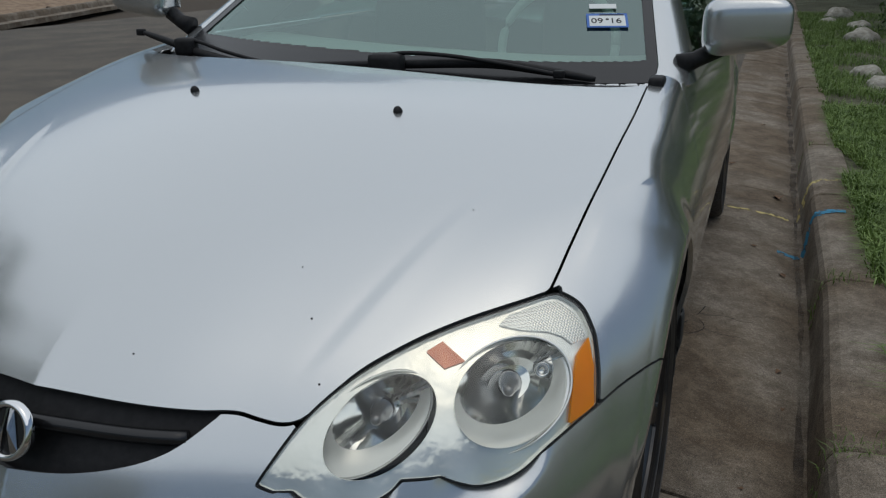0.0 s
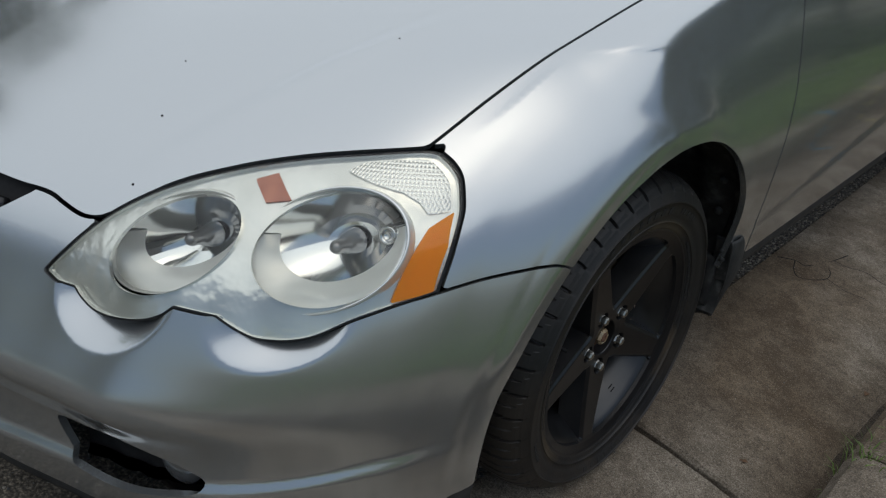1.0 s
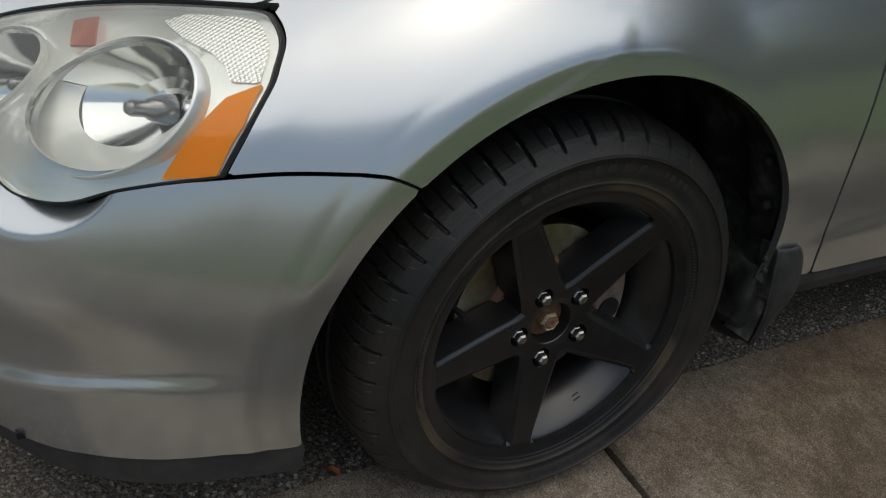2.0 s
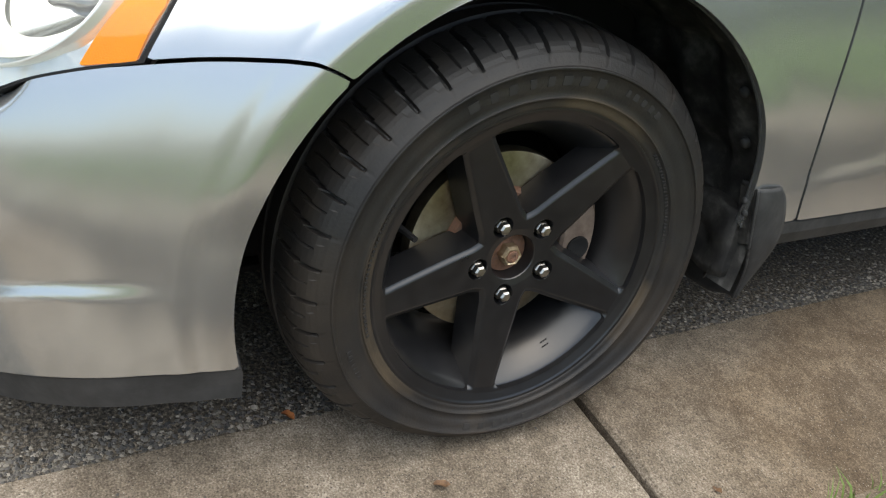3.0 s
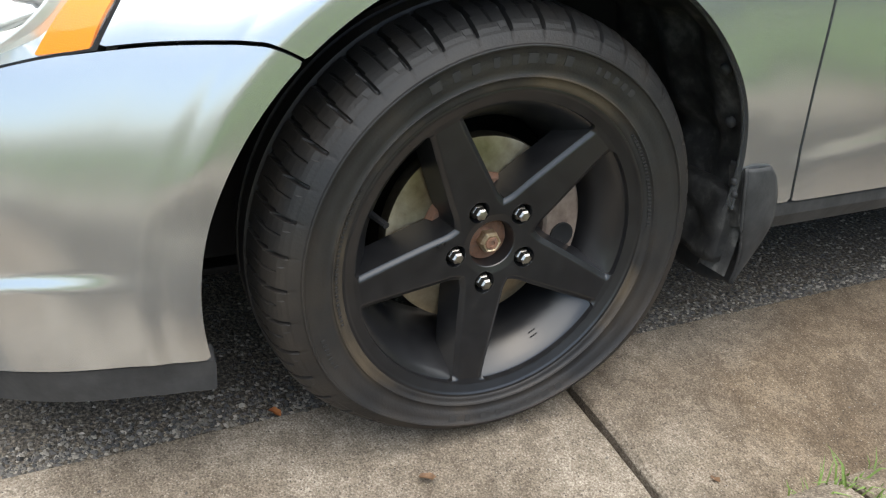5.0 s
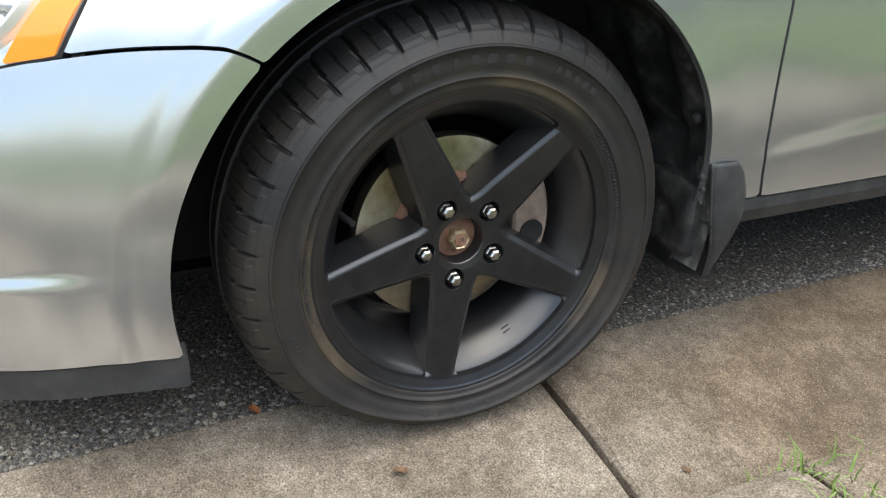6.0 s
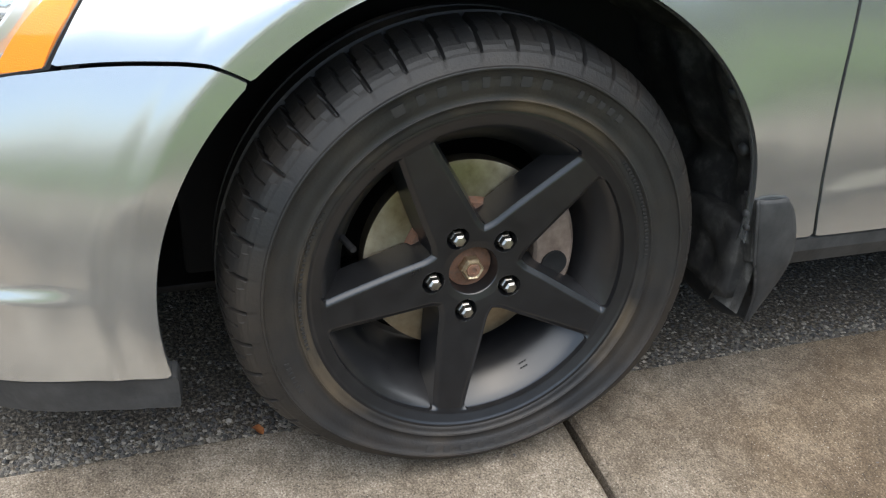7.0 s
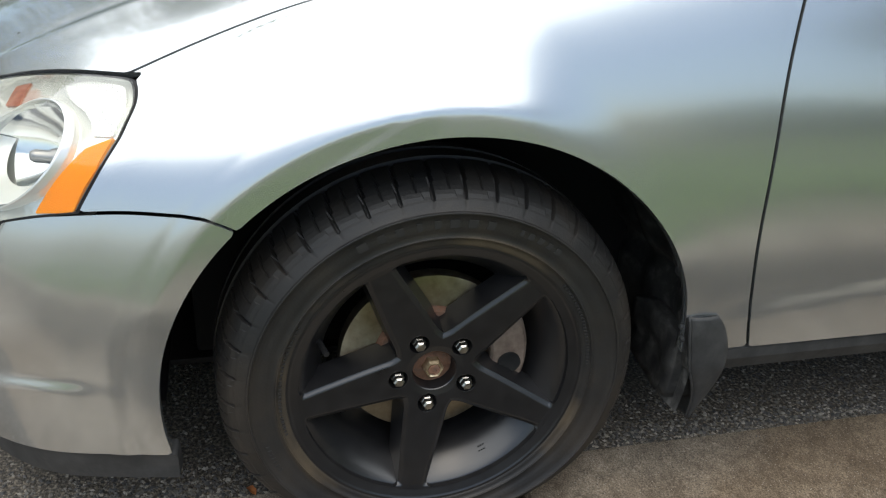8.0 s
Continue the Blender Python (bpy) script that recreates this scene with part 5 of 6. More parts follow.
wiper(Vector((0.043, 0.395, 0.998)), (0.046, 0.030, 0.032), [(0.035, 0.40, 1.022), (0.10, 0.405, 1.030), (0.224, 0.42, 1.022), (0.362, 0.44, 1.001), (0.484, 0.46, 0.978)], [(-0.23, 0.415, 0.990), (0.05, 0.42, 0.998), (0.30, 0.45, 1.003), (0.45, 0.475, 0.985), (0.575, 0.49, 0.965)], (0.488, 0.46, 0.979))
wiper(Vector((-0.605, 0.42, 1.032)), (0.030, 0.022, 0.026), [(-0.629, 0.43, 1.052), (-0.56, 0.425, 1.045), (-0.47, 0.42, 1.020), (-0.324, 0.42, 0.992), (-0.112, 0.425, 0.980)], [(-0.82, 0.505, 1.062), (-0.651, 0.44, 1.035), (-0.551, 0.415, 1.014), (-0.394, 0.405, 0.985), (-0.30, 0.41, 0.975)], (-0.835, 0.508, 1.063))

# dash, floor, bulkhead
X, T = np.meshgrid(np.linspace(-0.68, 0.68, 30), np.linspace(0, 1, 10), indexing="ij")
Y = 0.47 + 0.28 * X**2 + 0.62 * T
Z = 0.945 + 0.03 * np.sin(T * math.pi) - 0.25 * np.maximum(0, T - 0.85)
i = np.arange(X.size).reshape(X.shape)
f = np.stack([i[:-1, :-1], i[1:, :-1], i[1:, 1:], i[:-1, 1:]], -1).reshape(-1, 4)
mesh_object("dashboard", cant(np.stack([X, Y, Z], -1).reshape(-1, 3)), f, DASH, car, "grey dashboard top behind the windscreen", True)
bm = bmesh.new()
box(bm, (-0.72, 0.50, 0.24), (0.72, 3.2, 0.30), 0.01)
part("floor_pan", bm, DARK, car)
bm = bmesh.new()
box(bm, (-0.70, 0.44, 0.30), (0.70, 0.50, 0.92), 0.01)
part("bulkhead", bm, DARK, car)
bm = bmesh.new()
box(bm, (-0.38, -0.52, 0.26), (0.38, 0.40, 0.60), 0.02)
part("engine_block", bm, DARK, car)
bm = bmesh.new()
box(bm, (-0.62, -0.70, 0.178), (0.62, -0.41, 0.19), 0.003)
box(bm, (-0.50, -0.41, 0.178), (0.50, 0.46, 0.19), 0.003)
part("undertray", bm, BLACK_PLASTIC, car)
for sx in (0.36, -0.36):
    bm = bmesh.new()
    box(bm, (sx - 0.24, 1.25, 0.35), (sx + 0.24, 1.75, 0.58), 0.06)
    box(bm, (sx - 0.23, 1.62, 0.5), (sx + 0.23, 1.82, 1.12), 0.07, None)
    part("front_seat", bm, SEAT, car, "dark grey front seat", smooth=True)
bm = bmesh.new()
pts = [(0.36 + 0.18 * math.cos(t), 0.98 + 0.06 * math.sin(t), 1.0 + 0.17 * math.sin(t)) for t in np.linspace(0, 2 * math.pi, 40)]
tube(bm, pts, 0.014, 8)
part("steering_wheel", bm, DASH, car, smooth=True)

# inspection sticker on the glass
def on_glass(x, y):
    return Vector(cant(np.array([x, y, 0.955 + 0.52 * (y - 0.40 - 0.28 * x * x)])))


st = on_glass(0.553, 0.742)
gx = (on_glass(0.56, 0.758) - on_glass(0.54, 0.752)).normalized()
gy = (on_glass(0.552, 0.77) - on_glass(0.552, 0.74)).normalized()
gy = (gy - gx * gy.dot(gx)).normalized()
gn = gx.cross(gy)
turn = Matrix((gx, gy, gn)).transposed().to_4x4()


def plate(name, x0, y0, x1, y1, lift, material, label=""):
    bm = bmesh.new()
    box(bm, (x0, y0, lift - 0.0008), (x1, y1, lift), 0, Matrix.Translation(st) @ turn)
    return part(name, bm, material, car, label)


plate("sticker_border", -0.056, -0.032, 0.056, 0.036, 0.0016, BLUE_PRINT, "blue-bordered inspection sticker")
plate("sticker_paper", -0.049, -0.026, 0.049, 0.024, 0.0026, PAPER)
plate("sticker_line", -0.02, 0.0255, 0.046, 0.030, 0.0030, BLACK_PLASTIC)
plate("sticker_mark", -0.004, 0.002, 0.004, 0.009, 0.0034, BLACK_PLASTIC)
plate("second_sticker", -0.045, 0.062, 0.03, 0.085, 0.0016, PAPER)
for word, x in (("09", -0.045), ("16", 0.005)):
    cu = bpy.data.curves.new("date_text", "FONT")
    cu.body, cu.size, cu.extrude = word, 0.034, 0.0003
    cu.materials.append(BLACK_PLASTIC)
    ob = new("date_text", cu)
    ob.parent = car
    ob.matrix_basis = Matrix.Translation(st + gx * x - gy * 0.013 + gn * 0.0032) @ turn


# door mirrors
def mirror_unit(sx):
    up = 0.085 if sx < 0 else 0.0
    c, half = Vector((sx * (0.918 if sx > 0 else 0.945), 0.675, 1.088 + up)), Vector((0.108, 0.075, 0.078))
    n = 28
    bm = bmesh.new()
    rows = []
    for i in range(n + 1):
        ph = -math.pi / 2 + math.pi * i / n
        row = []
        for j in range(2 * n):
            th = 2 * math.pi * j / (2 * n)
            pw = lambda v, e: math.copysign(abs(v) ** e, v)
            x, y, z = pw(math.cos(ph), 0.5) * pw(math.cos(th), 0.45), pw(math.cos(ph), 0.5) * pw(math.sin(th), 0.6), pw(math.sin(ph), 0.5)
            y = y * (1.0 if y < 0 else 0.45)
            slim = 1 - 0.22 * (0.5 + 0.5 * x)
            chin = 1 - 0.35 * max(0, -z - 0.55)
            row.append(bm.verts.new(c + Vector((sx * x * half.x, y * half.y * slim * chin, (z * slim + 0.10 * x) * half.z))))
        rows.append(row)
    for a, b in zip(rows, rows[1:]):
        for j in range(2 * n):
            bm.faces.new((a[j], a[(j + 1) % (2 * n)], b[(j + 1) % (2 * n)], b[j]))
    bmesh.ops.remove_doubles(bm, verts=bm.verts, dist=1e-5)
    shell = part("door_mirror", bm, PAINT, car, "silver door mirror housing", smooth=True)
    bm = bmesh.new()
    tube(bm, [(sx * 0.76, 0.66, 0.985 + up), (sx * 0.80, 0.662, 1.0 + up), (sx * 0.86, 0.685, 1.03 + up)], [0.03, 0.022, 0.024], 12)
    part("mirror_arm", bm, BLACK_PLASTIC, shell, smooth=True)
    bm = bmesh.new()
    box(bm, (sx * 0.918 - 0.085, 0.706, 1.04 + up), (sx * 0.918 + 0.085, 0.711, 1.14 + up), 0.002)
    part("mirror_glass", bm, CHROME, shell)


mirror_unit(1)
mirror_unit(-1)

# black strip added in the gap ahead of each door, as its shade
for sx in (1, -1):
    bm = bmesh.new()
    pts = []
    for z in np.linspace(0.33, 0.93, 40):
        y = float(DOOR_GAP(z))
        pts.append(Vector(cant(np.array([sx * (float(side_width(np.array(y), np.array(z))) - 0.009), y, z]))))
    tube(bm, pts, 0.0045, 6)
    part("gap_shade", bm, DARK, car, "black strip standing in for shade in the door gap")

# small stone chips and scratches in the paint
for x, z0, r0 in ((0.127, 0.690, 0.0016), (0.356, 0.731, 0.0018), (0.409, 0.668, 0.0018), (0.30, 0.76, 0.0012), (0.52, 0.80, 0.0012)):
    y = {0.127: -0.737, 0.356: -0.597, 0.409: -0.678, 0.30: -0.52, 0.52: -0.30}[x]
    p = surface(np.array((x, y, 1.6)), np.array((0, 0, -1.0)), 0.3, 1.4)
    n = facing(p)
    part("paint_chip", turned([(0.0, 0.0006), (r0, 0.0005), (r0 * 1.1, -0.0006)], 9, Vector(cant(p)), Vector(n)), DARK, car)


# ---------------------------------------------------------------- verge planting
def blades(name, count, place, height, width, material, label, category, seed, lean=0.5):
    """Tufts of narrow bent blades as one mesh."""
    r = np.random.RandomState(seed)
    p = place(r, count)
    n = len(p)
    h = height * r.uniform(0.5, 1.3, n)
    a = r.uniform(0, 2 * math.pi, n)
    b = a + r.uniform(-1, 1, n)
    w = width * r.uniform(0.6, 1.3, n)
    d = np.stack([np.cos(a), np.sin(a), 0 * a], -1)
    s = np.stack([-np.sin(b), np.cos(b), 0 * a], -1) * w[:, None]
    k = r.uniform(0.1, lean, n)[:, None]
    up = np.array((0, 0, 1.0))
    q0, q1 = p - s, p + s
    m = p + d * h[:, None] * k * 0.4 + up * h[:, None] * 0.6
    tip = p + d * h[:, None] * k * 1.3 + up * h[:, None] * (1 - 0.4 * k)
    v = np.stack([q0, q1, m + s * 0.8, m - s * 0.8, tip], 1).reshape(-1, 3)
    i = np.arange(n) * 5
    faces = [(x, x + 1, x + 2, x + 3) for x in i] + [(x + 3, x + 2, x + 4) for x in i]
    return tagged(mesh_object(name, v, faces, material), label, category, kind="stuff")


def verge_height(x, y):
    return 0.16 + 0.02 * np.sin(x * 3 + y * 1.7) * ramp(1.4, 1.8, x) + 0.06 * ramp(2.0, 9, x)


def lawn(r, n):
    x = 1.392 + r.exponential(0.75, n)
    y = r.uniform(-4.0, 16, n)
    y = np.where(r.rand(n) < 0.5, r.uniform(-0.6, 5, n), y)
    thin = np.sin(x * 5.1 + 1.3 * np.sin(y * 2.3)) * np.sin(y * 2.9 + x) > -0.55
    x, y = x[thin], y[thin]
    return np.stack([x, y, verge_height(x, y) - 0.004], -1)


blades("grass", 80000, lawn, 0.085, 0.0035, GRASS, "patchy green grass along the kerb", "grass", 1, 1.2)


def joints(r, n):
    y = r.choice([0.24, 1.38, 1.40, 0.26, 3.7], n) + r.normal(0, 0.03, n)
    x = kerb_foot(y) + np.abs(r.normal(0, 0.06, n)) * r.choice([1, 1, 1, 2.5], n)
    z = np.interp(x - kerb_foot(y), (0, 0.02, 0.05, 0.1, 0.25), (-0.02, 0.13, 0.168, 0.176, 0.176))
    return np.stack([x, y, z], -1)


blades("kerb_grass", 260, joints, 0.034, 0.0016, GRASS, "grass growing from the kerb joints", "grass", 2, 1.0)


def leaf_cloud(bm_v, bm_f, centre, radius, count, size, r):
    """Small bent leaves in an uneven clump."""
    c = np.array(centre)
    d = r.normal(size=(count, 3))
    d /= np.linalg.norm(d, axis=1, keepdims=True)
    p = c + d * (radius * r.uniform(0.25, 1.0, count) ** 0.5)[:, None] * np.array((1.0, 1.0, 0.75))
    a = r.normal(size=(count, 3))
    a /= np.linalg.norm(a, axis=1, keepdims=True)
    b = np.cross(a, r.normal(size=(count, 3)))
    b /= np.linalg.norm(b, axis=1, keepdims=True)
    s = (size * r.uniform(0.6, 1.4, count))[:, None]
    n0 = sum(len(x) for x in bm_v)
    bm_v.append(np.stack([p - a * s, p + b * s * 0.45, p + a * s, p - b * s * 0.45], 1).reshape(-1, 3))
    bm_f.extend((n0 + 4 * k, n0 + 4 * k + 1, n0 + 4 * k + 2, n0 + 4 * k + 3) for k in range(count))


def tree(x, y, height, spread, seed, leaf=0.09, clumps=46, per=240):
    r = np.random.RandomState(seed)
    base = verge_height(np.array(x), np.array(y)) if 1.5 < x < 9 and y > -6 else (0.85 if y > 0 else -0.12)
    t = thing("tree", "leafy green street tree on the verge", "tree", "trees beside the street", (x, y, float(base)))
    bm = bmesh.new()
    top = Vector((x + r.uniform(-0.4, 0.4), y + r.uniform(-0.4, 0.4), base + height * 0.62))
    tube(bm, [(x, y, base - 0.1), (x + 0.03, y, base + height * 0.25), top], [0.17, 0.13, 0.07], 12)
    v, f = [], []
    for k in range(clumps):
        a, u = r.uniform(0, 2 * math.pi), r.uniform(0.2, 1.0)
        rad = spread * math.sqrt(r.uniform(0.05, 1)) * (1.15 - 0.75 * abs(u - 0.62) * 1.6)
        c = Vector((x + rad * math.cos(a), y + rad * math.sin(a), base + height * u))
        if k < 12:
            tube(bm, [(x, y, base + height * 0.3 * (0.8 + u * 0.5)), top.lerp(c, 0.4), c], [0.06, 0.035, 0.012], 6)
        leaf_cloud(v, f, c, spread * r.uniform(0.25, 0.42), per, leaf, r)
    part("trunk", bm, BARK, t, "grey-brown trunk and limbs", smooth=True)
    crown_ob = mesh_object("crown", np.concatenate(v), f, LEAF, t, "uneven green crown")


for x, y, h, s, seed in ((6.5, 10.0, 6.4, 2.8, 2), (5.4, 14.0, 6.4, 2.8, 3), (4.6, 20.0, 7.5, 3.4, 16), (3.9, 27.0, 8.0, 3.6, 17)):
    tree(x, y, h, s, seed, 0.10, 70)
for x, y, h, s, seed in ((-12.5, -3.0, 9.0, 3.6, 5), (-17.0, 1.5, 8.5, 3.4, 6), (-4.5, -16.5, 7.0, 3.4, 7), (-14.0, -9.5, 8.5, 3.6, 8)):
    tree(x, y, h, s, seed, 0.12)


def bush(x, y, radius, seed, label):
    r = np.random.RandomState(seed)
    v, f = [], []
    for k in range(7):
        a = r.uniform(0, 6.28)
        leaf_cloud(v, f, (x + 0.5 * radius * math.cos(a), y + 0.5 * radius * math.sin(a), 0.14 + radius * r.uniform(0.2, 0.6)), radius * 0.55, int(260 + 500 * max(0, radius - 0.7)), 0.035 + 0.04 * max(0, radius - 0.7), r)
    t = tagged(mesh_object("bush", np.concatenate(v), f, LEAF), label, "bush", "bushes on the verge")


bush(2.75, 9.4, 0.55, 11, "low dark green bush on the verge")
bush(3.0, 11.6, 0.7, 12, "low dark green bush on the verge")
bush(2.75, 6.6, 0.4, 13, "small dark green bush near pale rocks")

for k, (x, y, rad) in enumerate(((4.5, 3.6, 1.2), (4.4, 5.3, 1.1), (4.7, 7.0, 1.2), (4.6, 9.0, 1.1))):
    bush(x, y, rad, 30 + k, "broad dense green bush behind the verge")

# pale rocks on the verge
def rock(x, y, size, seed):
    bm = bmesh.new()
    bmesh.ops.create_icosphere(bm, subdivisions=3, radius=1.0)
    r = random.Random(seed)
    for q in bm.verts:
        k = 1 + 0.35 * noise.noise(q.co * 1.1 + Vector((seed * 3.1, 0, 0))) + 0.12 * noise.noise(q.co * 3.5 + Vector((seed, 5, 0)))
        q.co = Vector((q.co.x * size * k, q.co.y * size * 0.75 * k, max(-0.3, q.co.z) * size * 0.55 * k))
    bmesh.ops.transform(bm, matrix=Matrix.Rotation(seed, 4, "Z"), verts=bm.verts)
    ob = part("rock", bm, STONE, None, smooth=True)
    ob.location = (x, y, float(verge_height(np.array(x), np.array(y))) + size * 0.05)
    tagged(ob, "pale rough limestone rock lying in the grass", "rock", "rocks on the verge")


for k, (x, y, s) in enumerate(((2.11, 10.9, 0.26), (1.86, 7.3, 0.17), (1.98, 6.5, 0.19), (2.05, 15.2, 0.28), (2.2, 12.6, 0.2), (1.82, 13.9, 0.15), (2.35, 8.4, 0.14))):
    rock(x, y, s, k + 1)

# ---------------------------------------------------------------- loose grit, leaves, stains
def pebbles(name, count, place, size, material, label, category, seed):
    r = np.random.RandomState(seed)
    p = place(r, count)
    n = len(p)
    base = np.array([(1, 0, 0), (0, 1, 0), (-1, 0, 0), (0, -1, 0), (0, 0, 1), (0.6, 0.6, 0.7), (-0.6, 0.5, 0.7)])
    tri = [(0, 1, 5), (1, 4, 5), (4, 0, 5), (1, 2, 6), (2, 4, 6), (4, 1, 6), (2, 3, 4), (3, 0, 4)]
    a = r.uniform(0, 6.28, n)
    s = size * r.uniform(0.45, 1.4, n)
    sc = np.stack([s, s * r.uniform(0.6, 1, n), s * r.uniform(0.35, 0.8, n)], -1)
    q = base[None] * (1 + r.uniform(-0.25, 0.25, (n, 7, 1))) * sc[:, None]
    c, d = np.cos(a)[:, None], np.sin(a)[:, None]
    q = np.stack([q[..., 0] * c - q[..., 1] * d, q[..., 0] * d + q[..., 1] * c, q[..., 2]], -1) + p[:, None]
    f = [(7 * k + i, 7 * k + j, 7 * k + m) for k in range(n) for i, j, m in tri]
    return tagged(mesh_object(name, q.reshape(-1, 3), f, material), label, category, kind="stuff")


def chips(r, n):
    x = 0.688 - np.abs(r.normal(0, 0.28, n))
    y = r.uniform(-1.3, 1.9, n)
    return np.stack([x, y, crown(x) - 0.001], -1)


def edge_grit(r, n):
    x = 0.688 - np.abs(r.normal(0, 0.035, n)) + r.normal(0, 0.005, n)
    y = r.uniform(-1.3, 2.4, n)
    return np.stack([x, y, crown(np.minimum(x, 0.69)) + np.where(x < 0.69, 0.0, 0.006)], -1)


def gutter_grit(r, n):
    x = r.uniform(0.70, 1.14, n)
    y = r.uniform(-1.0, 5, n)
    return np.stack([x, y, gutter_height(x, y) + 0.001], -1)


pebbles("road_chippings", 16000, chips, 0.0042, CHIP, "grey and tan chippings bedded in the asphalt", "gravel", 3)
pebbles("edge_grit", 6500, edge_grit, 0.0042, CHIP, "loose grit along the gutter's edge", "gravel", 4)
pebbles("gutter_grit", 260, gutter_grit, 0.0028, CHIP, "scattered grit in the gutter", "gravel", 5)


def fallen_leaf(x, y, z, length, turn, material, seed):
    r = random.Random(seed)
    bm = bmesh.new()
    n = 8
    rows = []
    for k in range(n + 1):
        s = k / n
        w = length * 0.28 * math.sin(math.pi * s) ** 0.8 * (1 + 0.25 * math.sin(9 * s + seed))
        curl = length * 0.12 * math.sin(3 * s + seed)
        rows.append([bm.verts.new(((s - 0.5) * length, j * w, abs(j) * w * 0.5 + 0.003 + abs(curl))) for j in (-1, -0.5, 0, 0.5, 1)])
    for a, b in zip(rows, rows[1:]):
        for j in range(4):
            bm.faces.new((a[j], a[j + 1], b[j + 1], b[j]))
    bmesh.ops.remove_doubles(bm, verts=bm.verts, dist=1e-5)
    ob = part("fallen_leaf", bm, material, None, smooth=True)
    ob.matrix_basis = pose(x, y, z, 0, 0, turn)
    tagged(ob, "curled dry fallen leaf lying on the ground", "leaf", "fallen leaves")


for k, (x, y, z, s, a, m) in enumerate(((0.685, -0.282, 0.002, 0.026, 30, "o"), (0.885, -0.124, -0.008, 0.025, 70, "b"), (1.02, 0.27, -0.014, 0.018, 10, "b"), (1.108, 0.985, -0.02, 0.03, 50, "b"), (1.10, 3.12, -0.02, 0.09, 100, "b"), (0.83, 3.72, -0.007, 0.05, 20, "b"), (1.12, 1.9, -0.02, 0.04, 130, "b"), (0.99, 5.2, -0.014, 0.05, 60, "b"), (1.0, 2.2, -0.014, 0.03, 160, "b"), (1.12, 0.75, -0.02, 0.02, 80, "b"))):
    z = float(gutter_height(x, y)) if x > 0.69 else float(crown(x)) + 0.003
    fallen_leaf(x, y, z, s, a, LEAF_ORANGE if m == "o" else LEAF_BROWN, k)


def ribbon(name, points, width, material, label, category, lift=0.002):
    """A thin painted or cracked line that follows the ground."""
    pts = rounded(points, 6, False)
    v, f = [], []
    for k, p in enumerate(pts):
        d = pts[min(k + 1, len(pts) - 1)] - pts[max(k - 1, 0)]
        s = np.array((-d[1], d[0], 0)) / max(np.linalg.norm(d[:2]), 1e-9)
        w = width * (0.75 + 0.5 * noise.noise((k * 0.6, p[0] * 9, 3)))
        v += [p + s * w / 2 + (0, 0, lift), p - s * w / 2 + (0, 0, lift)]
    f = [(2 * k, 2 * k + 1, 2 * k + 3, 2 * k + 2) for k in range(len(pts) - 1)]
    return tagged(mesh_object(name, v, f, material), label, category, kind="structure")


def over_kerb(y, x0, x1, lift=0.0, n=18):
    """Places across gutter and kerb at one station."""
    out = []
    for x in np.linspace(x0, x1, n):
        k = x - float(kerb_foot(y))
        z = float(gutter_height(x, y)) if k < 0.004 else float(np.interp(k, (0.004, 0.010, 0.014, 0.018, 0.024, 0.038, 0.064, 0.114, 0.2), (-0.02, 0.0, 0.06, 0.115, 0.148, 0.169, 0.180, 0.184, 0.183)))
        out.append((x, y + 0.05 * (k > -0.02) * min(1, (k + 0.02) * 8), z + lift))
    return out


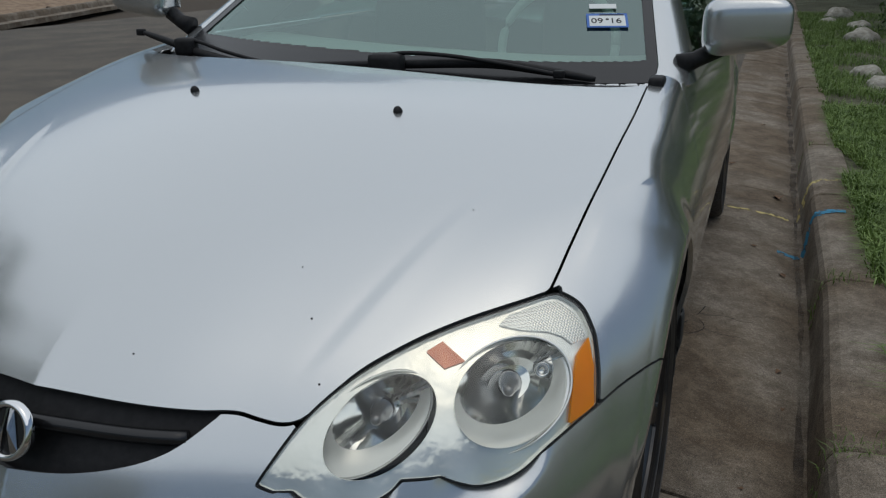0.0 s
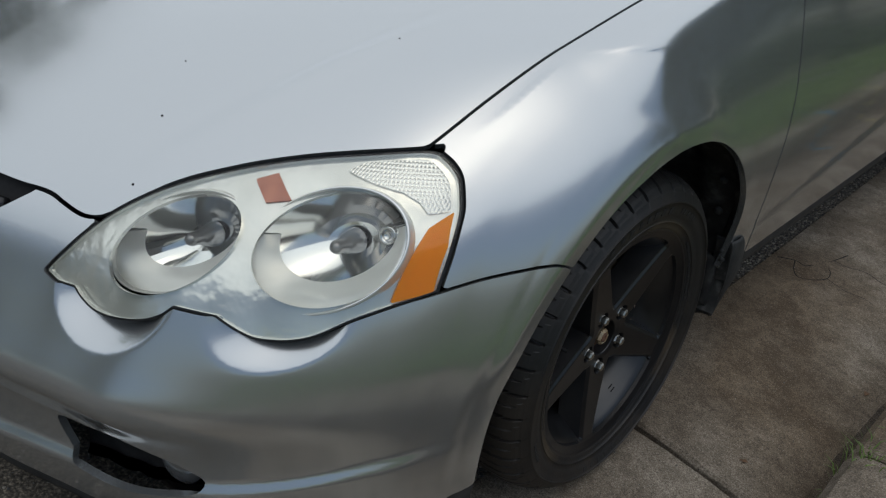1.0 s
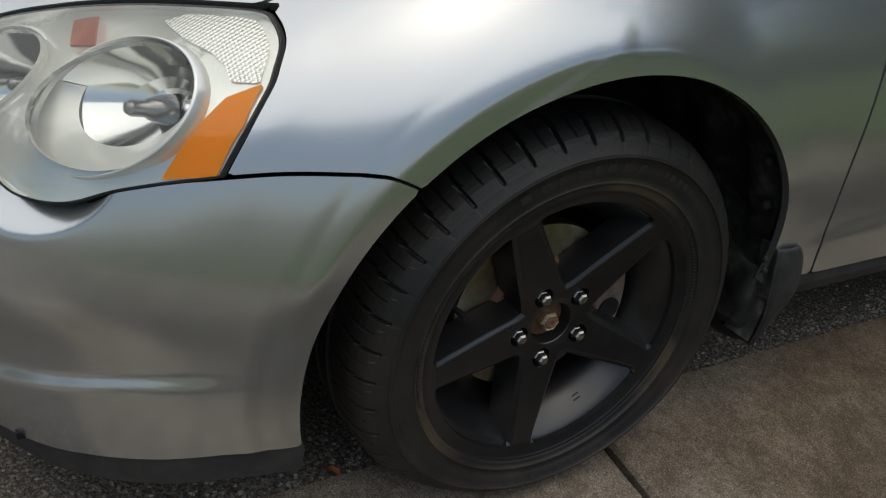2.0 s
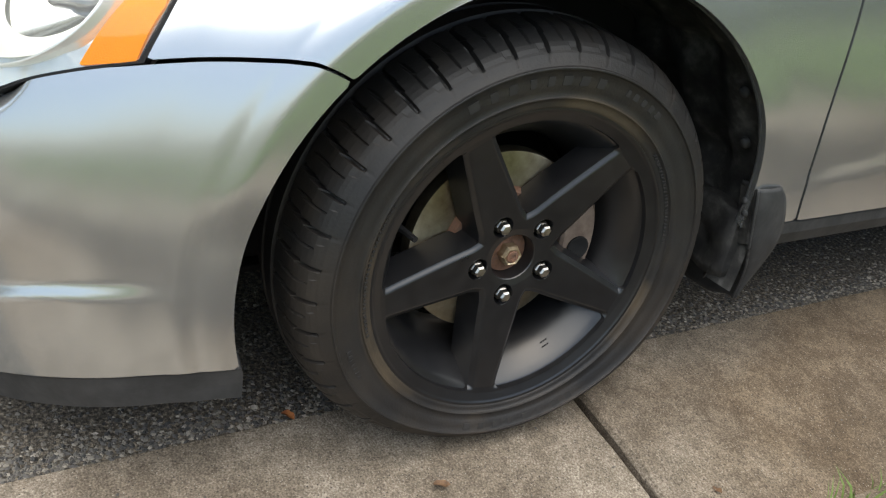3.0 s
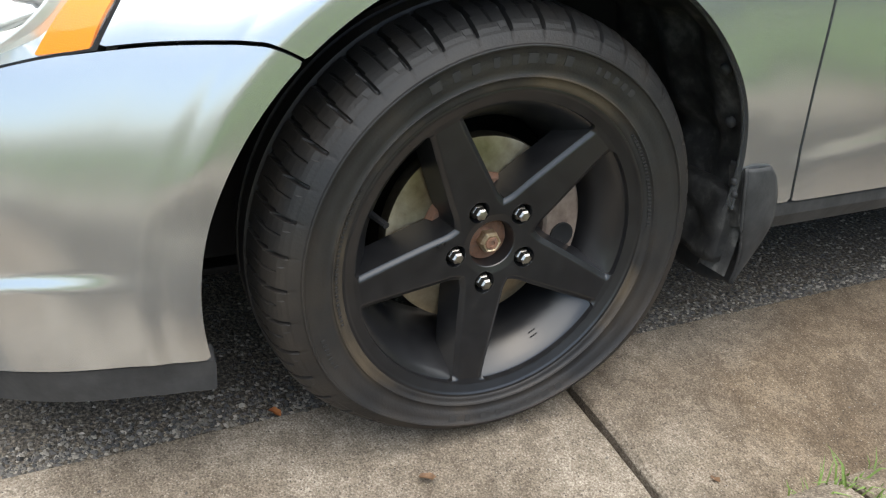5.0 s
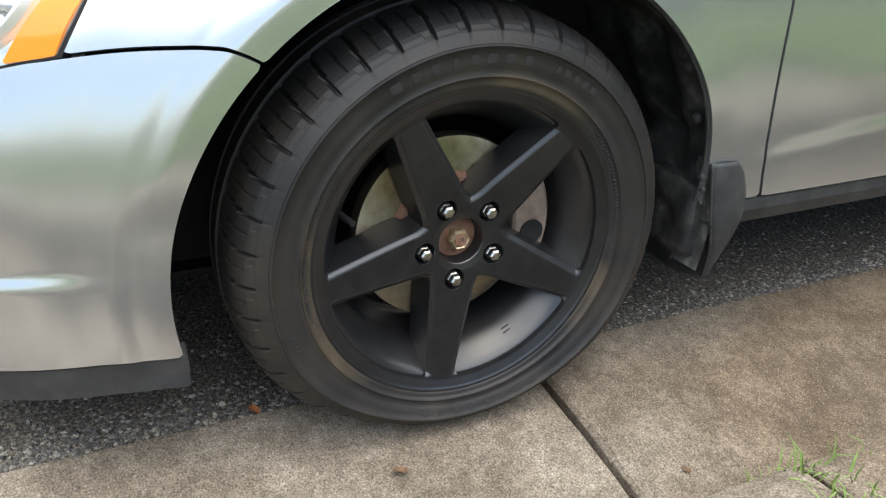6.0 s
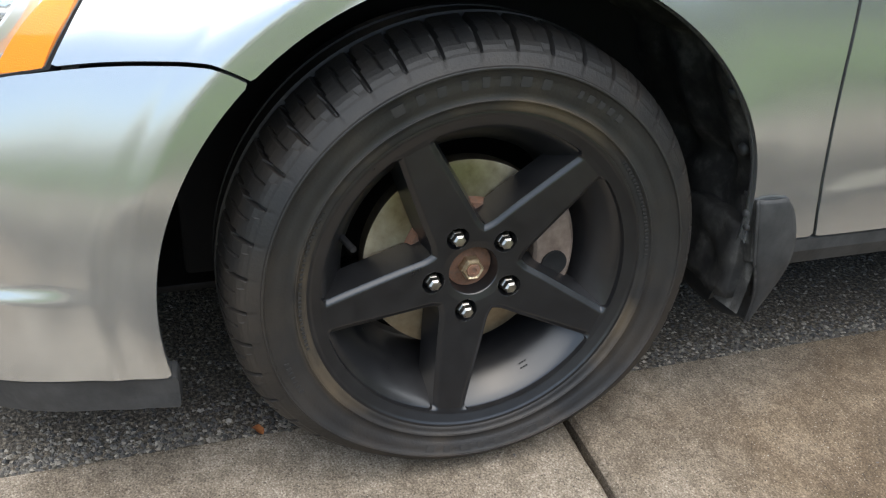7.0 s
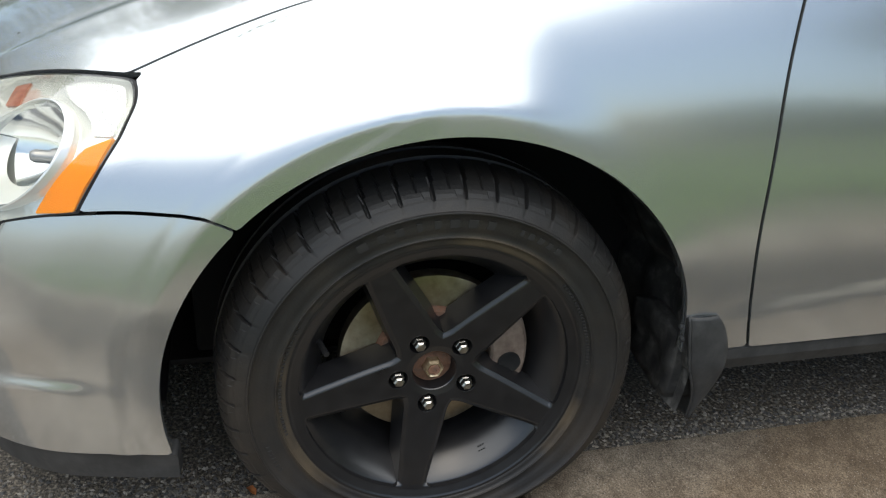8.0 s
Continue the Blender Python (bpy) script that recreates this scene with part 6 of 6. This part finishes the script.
ribbon("yellow_paint_line", over_kerb(2.77, 0.74, 1.38), 0.045, YELLOW_PAINT, "faded yellow sprayed line over gutter and kerb", "paint", 0.004)
ribbon("blue_paint_line", over_kerb(2.2, 1.10, 1.36), 0.06, BLUE_PAINT, "blue sprayed mark on the kerb", "paint", 0.004)
def crack(points, width):
    """A crack that follows the gutter's slope."""
    ribbon("crack", [(x, y, float(gutter_height(x, y))) for x, y in points], width, DARK, "dark branching crack in the gutter", "crack", 0.003)


crack([(0.71, 1.165), (0.755, 1.19), (0.79, 1.186), (0.815, 1.25), (0.834, 1.293), (0.851, 1.37)], 0.006)
crack([(0.755, 1.19), (0.775, 1.13), (0.80, 1.10), (0.835, 1.12), (0.86, 1.17), (0.85, 1.22), (0.815, 1.25)], 0.004)
crack([(0.834, 1.293), (0.88, 1.30), (0.925, 1.324), (0.98, 1.31), (1.02, 1.33)], 0.003)
crack([(0.86, 1.17), (0.92, 1.155), (0.97, 1.17), (1.03, 1.15)], 0.0025)

# damp dirt in the channel at the kerb's foot
CHANNEL_DIRT = worn("channel_dirt", (0.05, 0.037, 0.026), 0.30, 0.45, 7, 0.75)
for y0, y1, off, width in ((-1.6, 1.3, -0.020, 0.05), (1.3, 9.0, -0.016, 0.045)):
    ys = np.linspace(y0, y1, 24)
    ribbon("channel_dirt", [(float(kerb_foot(y)) + off + 0.008 * math.sin(y * 5), y, float(gutter_height(float(kerb_foot(y)) + off, y))) for y in ys], width, CHANNEL_DIRT, "dark damp dirt along the kerb's foot", "dirt", 0.004)

# prickly pear on the far bank
pear = thing("prickly_pear", "green prickly pear cactus on the sandy bank", "cactus", "", (-14.4, 11.0, 0.35))
r = random.Random(9)
for k in range(11):
    bm = bmesh.new()
    bmesh.ops.create_uvsphere(bm, u_segments=14, v_segments=8, radius=1.0)
    m = Matrix.Translation((-14.4 + r.uniform(-0.7, 0.7), 11.0 + r.uniform(-0.7, 0.7), 0.5 + r.uniform(0, 0.6))) @ Euler((r.uniform(-0.4, 0.4), r.uniform(-0.4, 0.4), r.uniform(0, 3))).to_matrix().to_4x4() @ Matrix.Diagonal((0.2, 0.04, 0.27, 1))
    bmesh.ops.transform(bm, matrix=m, verts=bm.verts)
    part("pad", bm, CACTUS, pear, smooth=True)
